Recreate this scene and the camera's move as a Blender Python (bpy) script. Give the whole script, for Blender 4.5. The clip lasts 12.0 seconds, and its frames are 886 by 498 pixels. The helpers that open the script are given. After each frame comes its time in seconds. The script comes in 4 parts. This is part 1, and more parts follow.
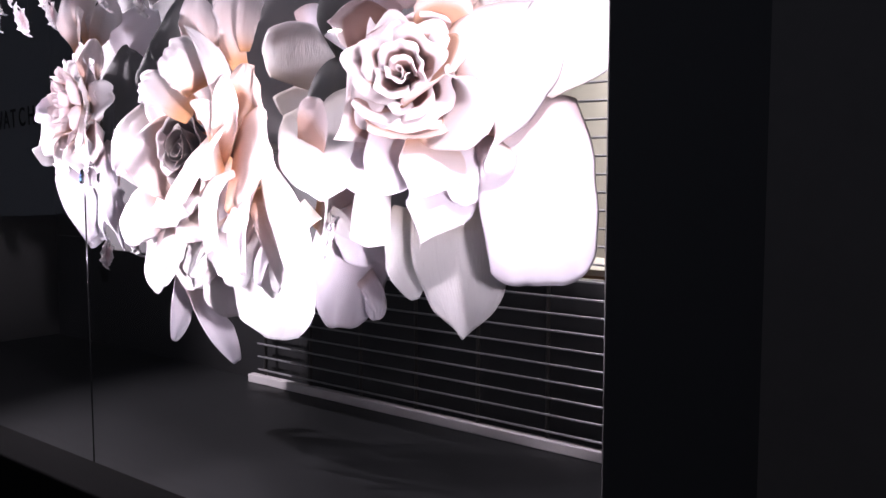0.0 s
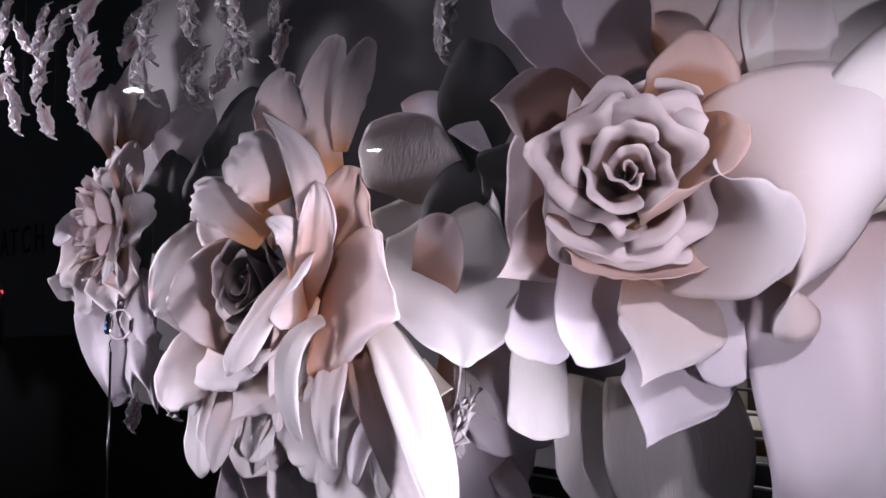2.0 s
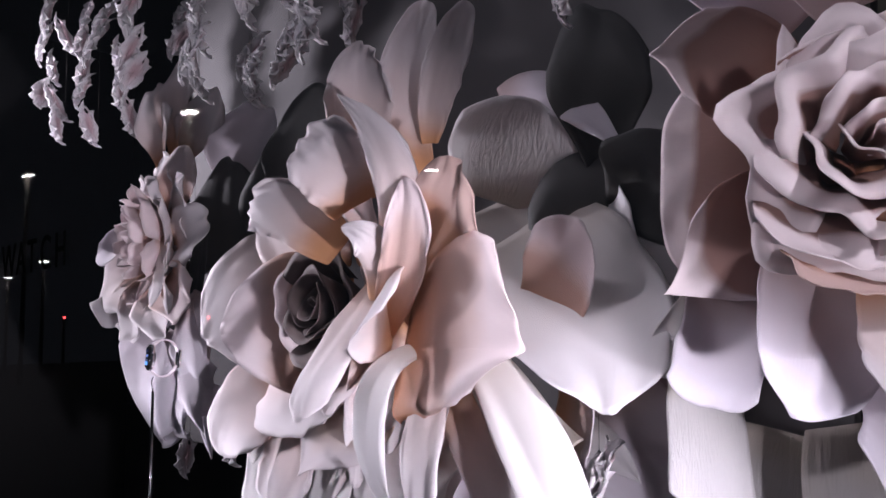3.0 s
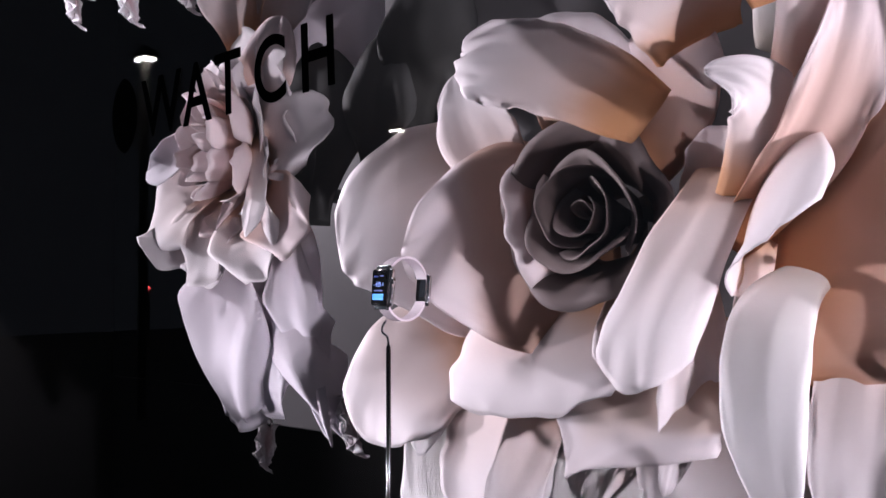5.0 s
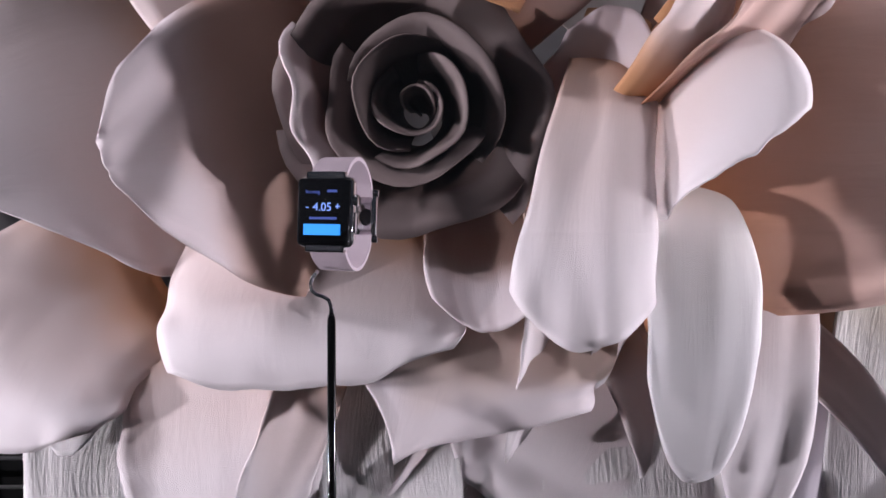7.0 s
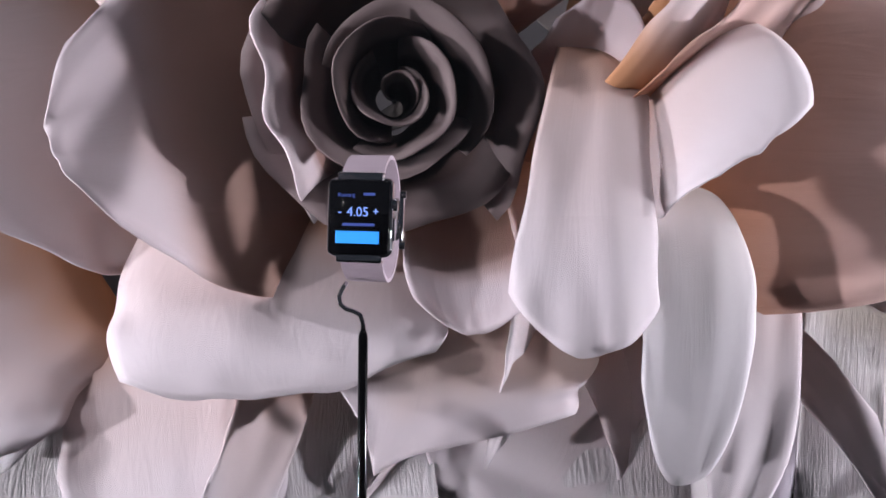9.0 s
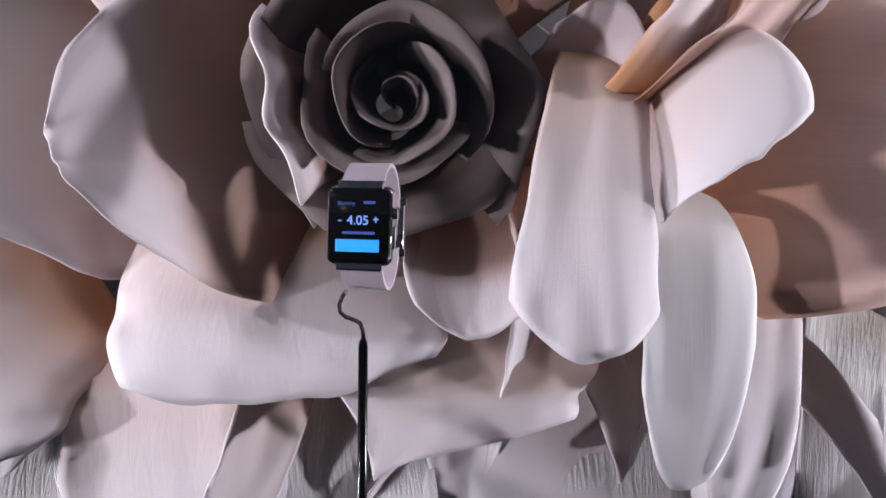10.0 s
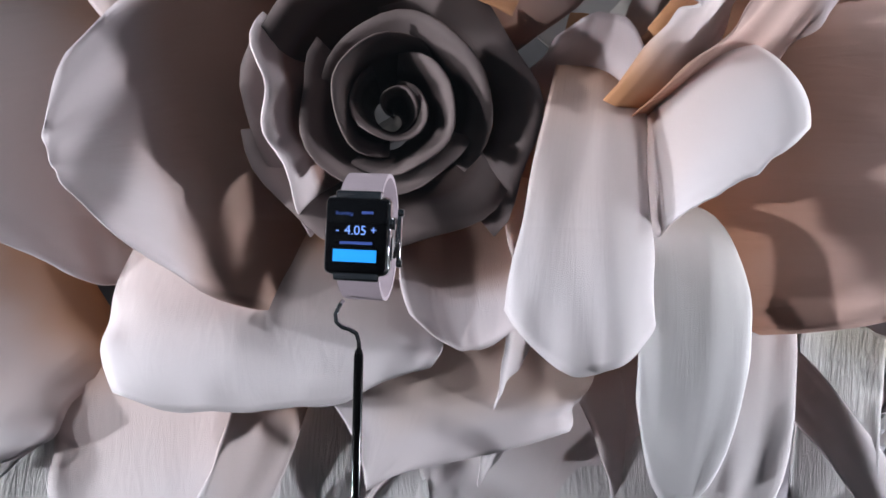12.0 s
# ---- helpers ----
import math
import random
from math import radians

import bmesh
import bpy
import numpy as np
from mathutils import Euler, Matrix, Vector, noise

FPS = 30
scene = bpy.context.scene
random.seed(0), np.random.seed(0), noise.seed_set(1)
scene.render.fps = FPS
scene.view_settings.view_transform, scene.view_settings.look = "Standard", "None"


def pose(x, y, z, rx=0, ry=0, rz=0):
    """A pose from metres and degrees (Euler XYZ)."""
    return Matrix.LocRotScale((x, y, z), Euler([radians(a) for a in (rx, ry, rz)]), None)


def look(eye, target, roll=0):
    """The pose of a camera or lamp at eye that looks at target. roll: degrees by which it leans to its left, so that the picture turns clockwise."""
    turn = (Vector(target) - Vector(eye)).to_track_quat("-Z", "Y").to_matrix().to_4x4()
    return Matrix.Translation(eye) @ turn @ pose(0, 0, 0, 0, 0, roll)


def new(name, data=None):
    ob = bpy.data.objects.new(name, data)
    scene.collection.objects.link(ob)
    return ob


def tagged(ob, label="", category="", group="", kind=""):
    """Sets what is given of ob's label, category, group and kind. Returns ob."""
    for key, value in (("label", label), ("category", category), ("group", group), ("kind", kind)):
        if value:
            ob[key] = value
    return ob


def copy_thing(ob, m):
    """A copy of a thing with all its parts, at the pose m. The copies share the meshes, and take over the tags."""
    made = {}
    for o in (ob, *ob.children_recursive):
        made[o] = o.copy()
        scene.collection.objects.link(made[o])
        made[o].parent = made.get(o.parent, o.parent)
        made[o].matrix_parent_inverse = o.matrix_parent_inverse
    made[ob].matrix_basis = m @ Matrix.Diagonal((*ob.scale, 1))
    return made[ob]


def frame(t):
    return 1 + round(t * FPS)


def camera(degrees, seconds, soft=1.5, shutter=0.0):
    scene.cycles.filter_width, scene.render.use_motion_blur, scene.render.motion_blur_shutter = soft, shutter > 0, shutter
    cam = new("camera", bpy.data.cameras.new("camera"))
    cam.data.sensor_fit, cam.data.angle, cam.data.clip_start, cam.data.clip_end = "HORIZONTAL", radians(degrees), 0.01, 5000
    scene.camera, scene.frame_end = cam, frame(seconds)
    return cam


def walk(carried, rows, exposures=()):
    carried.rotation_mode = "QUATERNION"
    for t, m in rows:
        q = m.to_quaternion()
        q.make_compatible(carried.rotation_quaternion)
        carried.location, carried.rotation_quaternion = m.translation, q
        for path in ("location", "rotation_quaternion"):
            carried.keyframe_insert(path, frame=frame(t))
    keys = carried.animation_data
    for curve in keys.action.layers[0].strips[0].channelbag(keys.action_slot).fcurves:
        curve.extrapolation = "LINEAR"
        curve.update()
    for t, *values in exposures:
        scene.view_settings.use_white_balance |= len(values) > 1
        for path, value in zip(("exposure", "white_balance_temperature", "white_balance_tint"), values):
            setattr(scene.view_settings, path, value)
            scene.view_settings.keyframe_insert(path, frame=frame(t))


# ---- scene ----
cam = camera(54.0, 12.0)
PATH = [
    (0, (0.0, 0.0, 1.4), (-1.253, 1.55, 1.23), -0.0),
    (0.5, (-0.225, 0.111, 1.441), (-1.509, 1.641, 1.343), 0.2),
    (1, (-0.441, 0.244, 1.458), (-1.735, 1.768, 1.446), 0.2),
    (1.5, (-0.636, 0.332, 1.462), (-1.917, 1.866, 1.519), 0.4),
    (2, (-0.817, 0.441, 1.464), (-2.111, 1.963, 1.57), 0.4),
    (2.5, (-0.982, 0.555, 1.464), (-2.313, 2.042, 1.6), 0.5),
    (3, (-1.167, 0.667, 1.466), (-2.549, 2.105, 1.624), -0.0),
    (3.5, (-1.374, 0.724, 1.465), (-2.771, 2.145, 1.642), -0.4),
    (3.7, (-1.462, 0.741, 1.461), (-2.862, 2.159, 1.634), -0.4),
    (5.3, (-2.14, 0.772, 1.387), (-3.285, 2.411, 1.415), -0.0),
    (5.5, (-2.225, 0.753, 1.398), (-3.177, 2.511, 1.386), -0.2),
    (6, (-2.404, 0.787, 1.416), (-2.927, 2.715, 1.327), -0.5),
    (6.5, (-2.522, 0.86, 1.405), (-2.727, 2.847, 1.306), 0.1),
    (7, (-2.589, 0.933, 1.406), (-2.544, 2.928, 1.278), 0.3),
    (7.2, (-2.597, 0.949, 1.417), (-2.514, 2.94, 1.252), -0.0),
    (9, (-2.668, 0.988, 1.417), (-2.381, 2.96, 1.249), 0.9),
    (9.5, (-2.668, 0.989, 1.419), (-2.382, 2.961, 1.251), 0.8),
    (10, (-2.668, 0.989, 1.421), (-2.381, 2.961, 1.254), 0.9),
    (10.5, (-2.668, 0.989, 1.421), (-2.382, 2.962, 1.257), 0.9),
    (11, (-2.667, 0.991, 1.421), (-2.384, 2.964, 1.265), 0.9),
    (11.5, (-2.667, 0.991, 1.421), (-2.381, 2.964, 1.271), 1.2),
    (12, (-2.669, 0.989, 1.422), (-2.372, 2.961, 1.277), 1.8),
]
walk(cam, [(t, look(eye, target, roll)) for t, eye, target, roll in PATH], exposures=[(0, 1.75, 6500, 12), (0.5, 1.2, 6500, 14), (1.0, 0.5, 6450, 14), (1.5, 0.1, 6400, 14), (2.0, -0.15, 6400, 13), (3.5, -0.05, 6300, 8), (5.5, 0.05, 6500, 8), (6.5, -0.2, 6500, 6), (9.0, -0.18, 6400, 5), (9.5, -0.18, 6350, 4), (10.5, -0.18, 6250, -3), (11.5, -0.18, 6200, -7), (12, -0.18, 6200, -7)])

# ---- world, exposure, lights ----
world = bpy.data.worlds.new("night")
scene.world = world
world.use_nodes = True
world.node_tree.nodes["Background"].inputs[0].default_value = (0.55, 0.6, 0.8, 1)
world.node_tree.nodes["Background"].inputs[1].default_value = 0.06


def spot(name, eye, target, watts, cone, colour=(1, 0.905, 1.03), radius=0.03, blend=0.6):
    lamp = bpy.data.lights.new(name, "SPOT")
    lamp.energy, lamp.spot_size, lamp.spot_blend = watts, radians(cone), blend
    lamp.color, lamp.shadow_soft_size = colour, radius
    ob = new(name, lamp)
    ob.matrix_world = look(eye, target)
    return ob


# low spots at the two side frames, behind the glass; they cross over the flowers
spot("unseen_spot", (-0.75, 1.265, 1.02), (-2.60, 1.75, 1.36), 160, 43, blend=1.0)
spot("unseen_spot", (-4.55, 1.265, 0.88), (-2.55, 1.75, 1.36), 190, 50, blend=1.0)
# further spots without known fixtures, added to brighten the flowers and hanging roses
spot("unseen_spot", (-1.30, 1.265, 2.12), (-2.62, 1.75, 0.92), 46, 42, blend=0.5)
spot("unseen_spot", (-3.85, 1.265, 2.12), (-2.45, 1.75, 0.92), 46, 44, blend=0.5)
spot("unseen_spot", (-0.72, 1.28, 1.25), (-1.35, 1.90, 1.72), 15, 110, blend=0.9)
spot("unseen_spot", (-0.76, 1.27, 1.92), (-1.36, 1.88, 1.22), 25, 84)
spot("unseen_spot", (-2.40, 1.27, 2.20), (-1.45, 1.82, 1.35), 24, 50)
spot("unseen_spot", (-4.80, 1.40, 2.30), (-3.72, 1.90, 1.72), 120, 100)
spot("unseen_spot", (-4.60, 1.45, 1.00), (-3.80, 1.88, 2.05), 60, 70, blend=0.8)
# broad fill from above, added to lift the shadows; no panel is known
spot("soft_fill", (-2.30, 1.40, 2.95), (-2.45, 1.80, 1.20), 18, 140, radius=0.3, blend=1.0)
# a wash along the grille at the back, added unseen to brighten the rods
spot("grille_fill", (-1.45, 2.62, 2.95), (-1.50, 2.98, 0.5), 60, 60, blend=0.9)
# the shop behind
room_lamp = bpy.data.lights.new("shop_light", "AREA")
room_lamp.energy, room_lamp.size, room_lamp.color = 30, 1.2, (1, 0.93, 0.85)
new("shop_light", room_lamp).matrix_world = look((-2.6, 5.4, 2.75), (-2.6, 5.4, 0))


# ---- materials ----
def material(name):
    m = bpy.data.materials.new(name)
    m.use_nodes = True
    nt = m.node_tree
    return m, nt, nt.nodes["Principled BSDF"]


def plain(name, colour, rough=0.5, metal=0.0, scale=30.0, vary=0.15, bump=0.1, glow=None, power=0.0, shine=0.5):
    """A surface with grain at two scales in its colour, gloss and relief."""
    m, nt, bsdf = material(name)
    coord = nt.nodes.new("ShaderNodeTexCoord")
    fine = nt.nodes.new("ShaderNodeTexNoise")
    fine.inputs["Scale"].default_value, fine.inputs["Detail"].default_value = scale, 8
    broad = nt.nodes.new("ShaderNodeTexNoise")
    broad.inputs["Scale"].default_value, broad.inputs["Detail"].default_value = scale / 12, 4
    both = nt.nodes.new("ShaderNodeMath")
    both.operation = "MULTIPLY_ADD"
    both.inputs[1].default_value = 0.5
    ramp = nt.nodes.new("ShaderNodeValToRGB")
    ramp.color_ramp.elements[0].position, ramp.color_ramp.elements[1].position = 0.45, 1.05
    ramp.color_ramp.elements[0].color = (*[c * (1 - vary) for c in colour], 1)
    ramp.color_ramp.elements[1].color = (*[min(1, c * (1 + vary)) for c in colour], 1)
    relief = nt.nodes.new("ShaderNodeBump")
    relief.inputs["Strength"].default_value, relief.inputs["Distance"].default_value = bump, 0.004
    for n in (fine, broad):
        nt.links.new(coord.outputs["Object"], n.inputs["Vector"])
    nt.links.new(fine.outputs[0], both.inputs[0])
    nt.links.new(broad.outputs[0], both.inputs[2])
    nt.links.new(both.outputs[0], ramp.inputs[0])
    nt.links.new(ramp.outputs[0], bsdf.inputs["Base Color"])
    nt.links.new(fine.outputs[0], relief.inputs["Height"])
    nt.links.new(relief.outputs[0], bsdf.inputs["Normal"])
    bsdf.inputs["Roughness"].default_value, bsdf.inputs["Metallic"].default_value = rough, metal
    bsdf.inputs["Specular IOR Level"].default_value = shine
    if glow:
        bsdf.inputs["Emission Color"].default_value = (*glow, 1)
        bsdf.inputs["Emission Strength"].default_value = power
    return m


def paper(name, root, middle, rim, reach=0.45, crease=0.075, rough=0.62):
    """Airbrushed crepe paper: tinted from the root of a petal to its rim, with creases along its length. The darkest
    roots also hold shade.
    """
    m, nt, bsdf = material(name)
    uv = nt.nodes.new("ShaderNodeUVMap")
    uv.uv_map = "petal"
    info = nt.nodes.new("ShaderNodeObjectInfo")
    coord = nt.nodes.new("ShaderNodeTexCoord")
    split = nt.nodes.new("ShaderNodeSeparateXYZ")
    nt.links.new(uv.outputs[0], split.inputs[0])
    cloud = nt.nodes.new("ShaderNodeTexNoise")
    cloud.inputs["Scale"].default_value, cloud.inputs["Detail"].default_value = 7, 5
    nt.links.new(coord.outputs["Object"], cloud.inputs["Vector"])
    mix = nt.nodes.new("ShaderNodeMath")
    mix.operation = "MULTIPLY_ADD"
    mix.inputs[1].default_value = 0.35
    nt.links.new(cloud.outputs[0], mix.inputs[0])
    nt.links.new(split.outputs[0], mix.inputs[2])
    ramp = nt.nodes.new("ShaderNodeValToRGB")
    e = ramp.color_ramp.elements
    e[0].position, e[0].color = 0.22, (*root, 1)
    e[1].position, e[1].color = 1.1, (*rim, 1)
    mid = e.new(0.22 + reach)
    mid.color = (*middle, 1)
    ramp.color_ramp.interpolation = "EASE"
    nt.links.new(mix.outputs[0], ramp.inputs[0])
    tone = nt.nodes.new("ShaderNodeHueSaturation")
    shade = nt.nodes.new("ShaderNodeMath")
    shade.operation = "MULTIPLY_ADD"
    shade.inputs[1].default_value, shade.inputs[2].default_value = 0.14, 0.9
    nt.links.new(info.outputs["Random"], shade.inputs[0])
    nt.links.new(shade.outputs[0], tone.inputs["Value"])
    nt.links.new(ramp.outputs[0], tone.inputs["Color"])
    nt.links.new(tone.outputs[0], bsdf.inputs["Base Color"])
    # creases run along the petal
    stretch = nt.nodes.new("ShaderNodeMapping")
    stretch.inputs["Scale"].default_value = (2.4, 11.0, 1.0)
    nt.links.new(uv.outputs[0], stretch.inputs["Vector"])
    lines = nt.nodes.new("ShaderNodeTexNoise")
    lines.inputs["Scale"].default_value, lines.inputs["Detail"].default_value, lines.inputs["Distortion"].default_value = 1.8, 6, 1.6
    nt.links.new(stretch.outputs[0], lines.inputs["Vector"])
    grain = nt.nodes.new("ShaderNodeTexNoise")
    grain.inputs["Scale"].default_value, grain.inputs["Detail"].default_value = 55, 6
    nt.links.new(coord.outputs["Object"], grain.inputs["Vector"])
    height = nt.nodes.new("ShaderNodeMath")
    height.operation = "MULTIPLY_ADD"
    height.inputs[1].default_value = 0.35
    nt.links.new(grain.outputs[0], height.inputs[0])
    nt.links.new(lines.outputs[0], height.inputs[2])
    relief = nt.nodes.new("ShaderNodeBump")
    relief.inputs["Strength"].default_value, relief.inputs["Distance"].default_value = crease, 0.012
    nt.links.new(height.outputs[0], relief.inputs["Height"])
    nt.links.new(relief.outputs[0], bsdf.inputs["Normal"])
    bsdf.inputs["Roughness"].default_value = rough
    bsdf.inputs["Specular IOR Level"].default_value = 0.2
    # thin paper lets some light through
    through_light = nt.nodes.new("ShaderNodeBsdfTranslucent")
    nt.links.new(tone.outputs[0], through_light.inputs["Color"])
    blend = nt.nodes.new("ShaderNodeMixShader")
    blend.inputs[0].default_value = 0.12
    out = nt.nodes["Material Output"]
    nt.links.new(bsdf.outputs[0], blend.inputs[1])
    nt.links.new(through_light.outputs[0], blend.inputs[2])
    nt.links.new(blend.outputs[0], out.inputs["Surface"])
    return m


BLUSH = paper("blush_paper", (0.55, 0.28, 0.14), (0.75, 0.645, 0.63), (0.77, 0.72, 0.74), 0.36)
PEACH = paper("peach_paper", (0.45, 0.20, 0.10), (0.64, 0.46, 0.41), (0.76, 0.65, 0.66), 0.5)
# amber root tint, deepened to carry the brown shadow beside the heart
AMBER_SHADE = paper("shaded_amber_paper", (0.29, 0.13, 0.062), (0.54, 0.37, 0.31), (0.76, 0.68, 0.70), 0.5)
TAN = paper("tan_paper", (0.42, 0.24, 0.13), (0.62, 0.50, 0.44), (0.72, 0.66, 0.68), 0.5)
WHITE = paper("white_paper", (0.70, 0.65, 0.60), (0.76, 0.73, 0.72), (0.78, 0.76, 0.78), 0.25)
LILAC = paper("lilac_paper", (0.55, 0.44, 0.44), (0.74, 0.68, 0.74), (0.77, 0.73, 0.80), 0.3)
CREASED = paper("creased_white_paper", (0.60, 0.55, 0.48), (0.75, 0.73, 0.72), (0.77, 0.75, 0.76), 0.25, crease=0.34)
# dusty pink heart paper, darkened to hold the shade inside the bowl
HEART_SHADE = paper("heart_shade_paper", (0.042, 0.025, 0.02), (0.09, 0.062, 0.056), (0.19, 0.15, 0.145), 0.6)
# rose paper, its root darkened for the shade between the heart petals
ROSE_SHADE = paper("shaded_rose_paper", (0.15, 0.062, 0.04), (0.37, 0.23, 0.20), (0.78, 0.69, 0.70), 0.66)
# brown that imitates shade and warm bounced light inside the petals
WARM_SHADE = paper("warm_shade_paper", (0.30, 0.125, 0.06), (0.46, 0.25, 0.165), (0.68, 0.50, 0.45), 0.62)
# grey leaf paper, darkened to include the shade it stands in
SHADE_GREY = paper("shaded_grey_paper", (0.05, 0.05, 0.047), (0.085, 0.085, 0.08), (0.11, 0.11, 0.11), 0.3)
SMALL = paper("small_rose_paper", (0.62, 0.44, 0.47), (0.74, 0.68, 0.71), (0.80, 0.78, 0.80), 0.5)
BLACK = plain("black_paint", (0.006, 0.006, 0.0065), 0.6)
CLOTH = plain("black_cloth", (0.003, 0.003, 0.003), 0.9, shine=0.02)
FRAME = plain("dark_metal", (0.05, 0.043, 0.038), 0.5, 0.0)
FLOOR = plain("dark_floor", (0.009, 0.0095, 0.010), 0.5, scale=14, shine=0.25)
BOARD = plain("grey_board", (0.145, 0.14, 0.143), 0.75, scale=9, vary=0.2)
RAIL = plain("painted_rail", (0.55, 0.52, 0.52), 0.45)
ROD = plain("steel_rod", (0.42, 0.42, 0.43), 0.35, 0.7)
CHROME = plain("chrome", (0.75, 0.75, 0.77), 0.06, 1.0, vary=0.02, bump=0.0)
STEM = plain("black_chrome", (0.03, 0.03, 0.032), 0.12, 0.9, bump=0.0)
SCREEN = plain("black_glass", (0.004, 0.004, 0.005), 0.05, bump=0.0)
STRAP = plain("lilac_strap", (0.50, 0.42, 0.47), 0.6, scale=90)
INK = plain("black_vinyl", (0.004, 0.004, 0.004), 0.8, shine=0.05)
BLUE = plain("lit_blue", (0.02, 0.2, 0.7), 0.4, glow=(0.05, 0.35, 1.0), power=1.0, bump=0)
FIGURES = plain("lit_figures", (0.2, 0.3, 0.8), 0.4, glow=(0.25, 0.4, 1.0), power=0.9, bump=0)
DIM = plain("dim_figures", (0.05, 0.08, 0.3), 0.4, glow=(0.06, 0.1, 0.4), power=0.5, bump=0)
PLASTER = plain("shop_plaster", (0.5, 0.48, 0.46), 0.8, scale=6)
WOOD = plain("shop_wood", (0.28, 0.19, 0.12), 0.5, scale=12)
BULB = plain("lit_bulb", (1, 1, 1), 0.5, glow=(1, 0.95, 0.9), power=60, bump=0)
GLOW = plain("lit_panel", (0.9, 0.9, 0.9), 0.5, glow=(1, 0.97, 0.95), power=1.6, bump=0)
RED = plain("red_lens", (0.5, 0.02, 0.02), 0.4, glow=(1, 0.05, 0.06), power=30, bump=0)
PALE_GLASS = plain("pale_glass", (0.6, 0.62, 0.65), 0.1, 0.4, bump=0)
PAVING = plain("dark_paving", (0.06, 0.06, 0.06), 0.8, scale=5)


def glass_material():
    m, nt, bsdf = material("window_glass")
    clear = nt.nodes.new("ShaderNodeBsdfTransparent")
    gloss = nt.nodes.new("ShaderNodeBsdfGlossy")
    gloss.inputs["Roughness"].default_value = 0.0
    mix = nt.nodes.new("ShaderNodeMixShader")
    mix.inputs[0].default_value = 0.05
    nt.links.new(clear.outputs[0], mix.inputs[1])
    nt.links.new(gloss.outputs[0], mix.inputs[2])
    nt.links.new(mix.outputs[0], nt.nodes["Material Output"].inputs["Surface"])
    return m


GLASS = glass_material()


# ---- mesh helpers ----
def link_mesh(name, bm, mat, parent=None, label="", smooth=False):
    me = bpy.data.meshes.new(name)
    bm.to_mesh(me)
    bm.free()
    me.materials.append(mat)
    if smooth:
        me.shade_smooth()
    ob = new(name, me)
    ob.parent = parent
    if label:
        ob["label"] = label
    return ob


def part(name, bm, mat, parent, label="", smooth=False):
    return link_mesh(name, bm, mat, parent, label, smooth)


def box(x0, y0, z0, x1, y1, z1, bevel=0.0):
    bm = bmesh.new()
    bmesh.ops.create_cube(bm, size=1)
    for v in bm.verts:
        v.co = Vector(((x0 + x1) / 2 + v.co.x * (x1 - x0), (y0 + y1) / 2 + v.co.y * (y1 - y0), (z0 + z1) / 2 + v.co.z * (z1 - z0)))
    if bevel:
        bmesh.ops.bevel(bm, geom=bm.edges[:], offset=bevel, segments=2, affect="EDGES", profile=0.5)
    return bm


def tube(points, radius, sides=10, closed=False):
    """A round tube along points."""
    bm = bmesh.new()
    pts = [Vector(p) for p in points]
    rings = []
    side = None
    for i, p in enumerate(pts):
        ahead = pts[(i + 1) % len(pts)] if (closed or i + 1 < len(pts)) else p
        behind = pts[i - 1] if (closed or i) else p
        d = (ahead - behind).normalized()
        side = (side - d * side.dot(d)).normalized() if side else d.orthogonal().normalized()
        other = d.cross(side)
        r = radius[i] if isinstance(radius, (list, tuple)) else radius
        rings.append([bm.verts.new(p + r * (math.cos(a) * side + math.sin(a) * other)) for a in [2 * math.pi * k / sides for k in range(sides)]])
    for i in range(len(rings) - (0 if closed else 1)):
        a, b = rings[i], rings[(i + 1) % len(rings)]
        for k in range(sides):
            bm.faces.new((a[k], a[(k + 1) % sides], b[(k + 1) % sides], b[k]))
    if not closed:
        bm.faces.new(rings[0][::-1])
        bm.faces.new(rings[-1])
    return bm


def empty(name, place, label, category, group=""):
    ob = new(name)
    ob.empty_display_size = 0.05
    ob.location = place
    return tagged(ob, label, category, group)


def smoothstep(a, b, x):
    x = min(1, max(0, (x - a) / (b - a)))
    return x * x * (3 - 2 * x)


def sheet_mesh(top, nu, nv, mat, thick):
    """A sheet with thickness over a grid of places."""
    m = nv + 1
    faces = [(i * m + j, (i + 1) * m + j, (i + 1) * m + j + 1, i * m + j + 1) for i in range(nu) for j in range(nv)]
    normals = [Vector() for _ in top]
    for f in faces:
        fn = (top[f[2]] - top[f[0]]).cross(top[f[3]] - top[f[1]])
        for k in f:
            normals[k] += fn
    under = [p - q.normalized() * thick for p, q in zip(top, normals)]
    count = len(top)
    verts = top + under
    allf = faces + [tuple(k + count for k in reversed(f)) for f in faces]
    ring = [j for j in range(m)] + [i * m + nv for i in range(1, nu + 1)] + [nu * m + j for j in range(nv - 1, -1, -1)] + [i * m for i in range(nu - 1, 0, -1)]
    for a, c in zip(ring, ring[1:] + ring[:1]):
        allf.append((a, c, c + count, a + count))
    me = bpy.data.meshes.new("petal")
    me.from_pydata([tuple(p) for p in verts], [], allf)
    layer = me.uv_layers.new(name="petal")
    flat = np.empty(len(me.loops), dtype=np.int32)
    me.loops.foreach_get("vertex_index", flat)
    k = flat % count
    uvs = np.stack([(k // m) / nu, (k % m) / nv], 1).astype(np.float32)
    layer.data.foreach_set("uv", uvs.ravel())
    me.materials.append(mat)
    me.shade_smooth()
    return me


def sheet(flower, top, nu, nv, mat, thick):
    ob = new("petal", sheet_mesh(top, nu, nv, mat, thick))
    ob.parent = flower
    ob.matrix_parent_inverse = Matrix.Translation(flower.location).inverted()
    return ob


PETALS = [0]


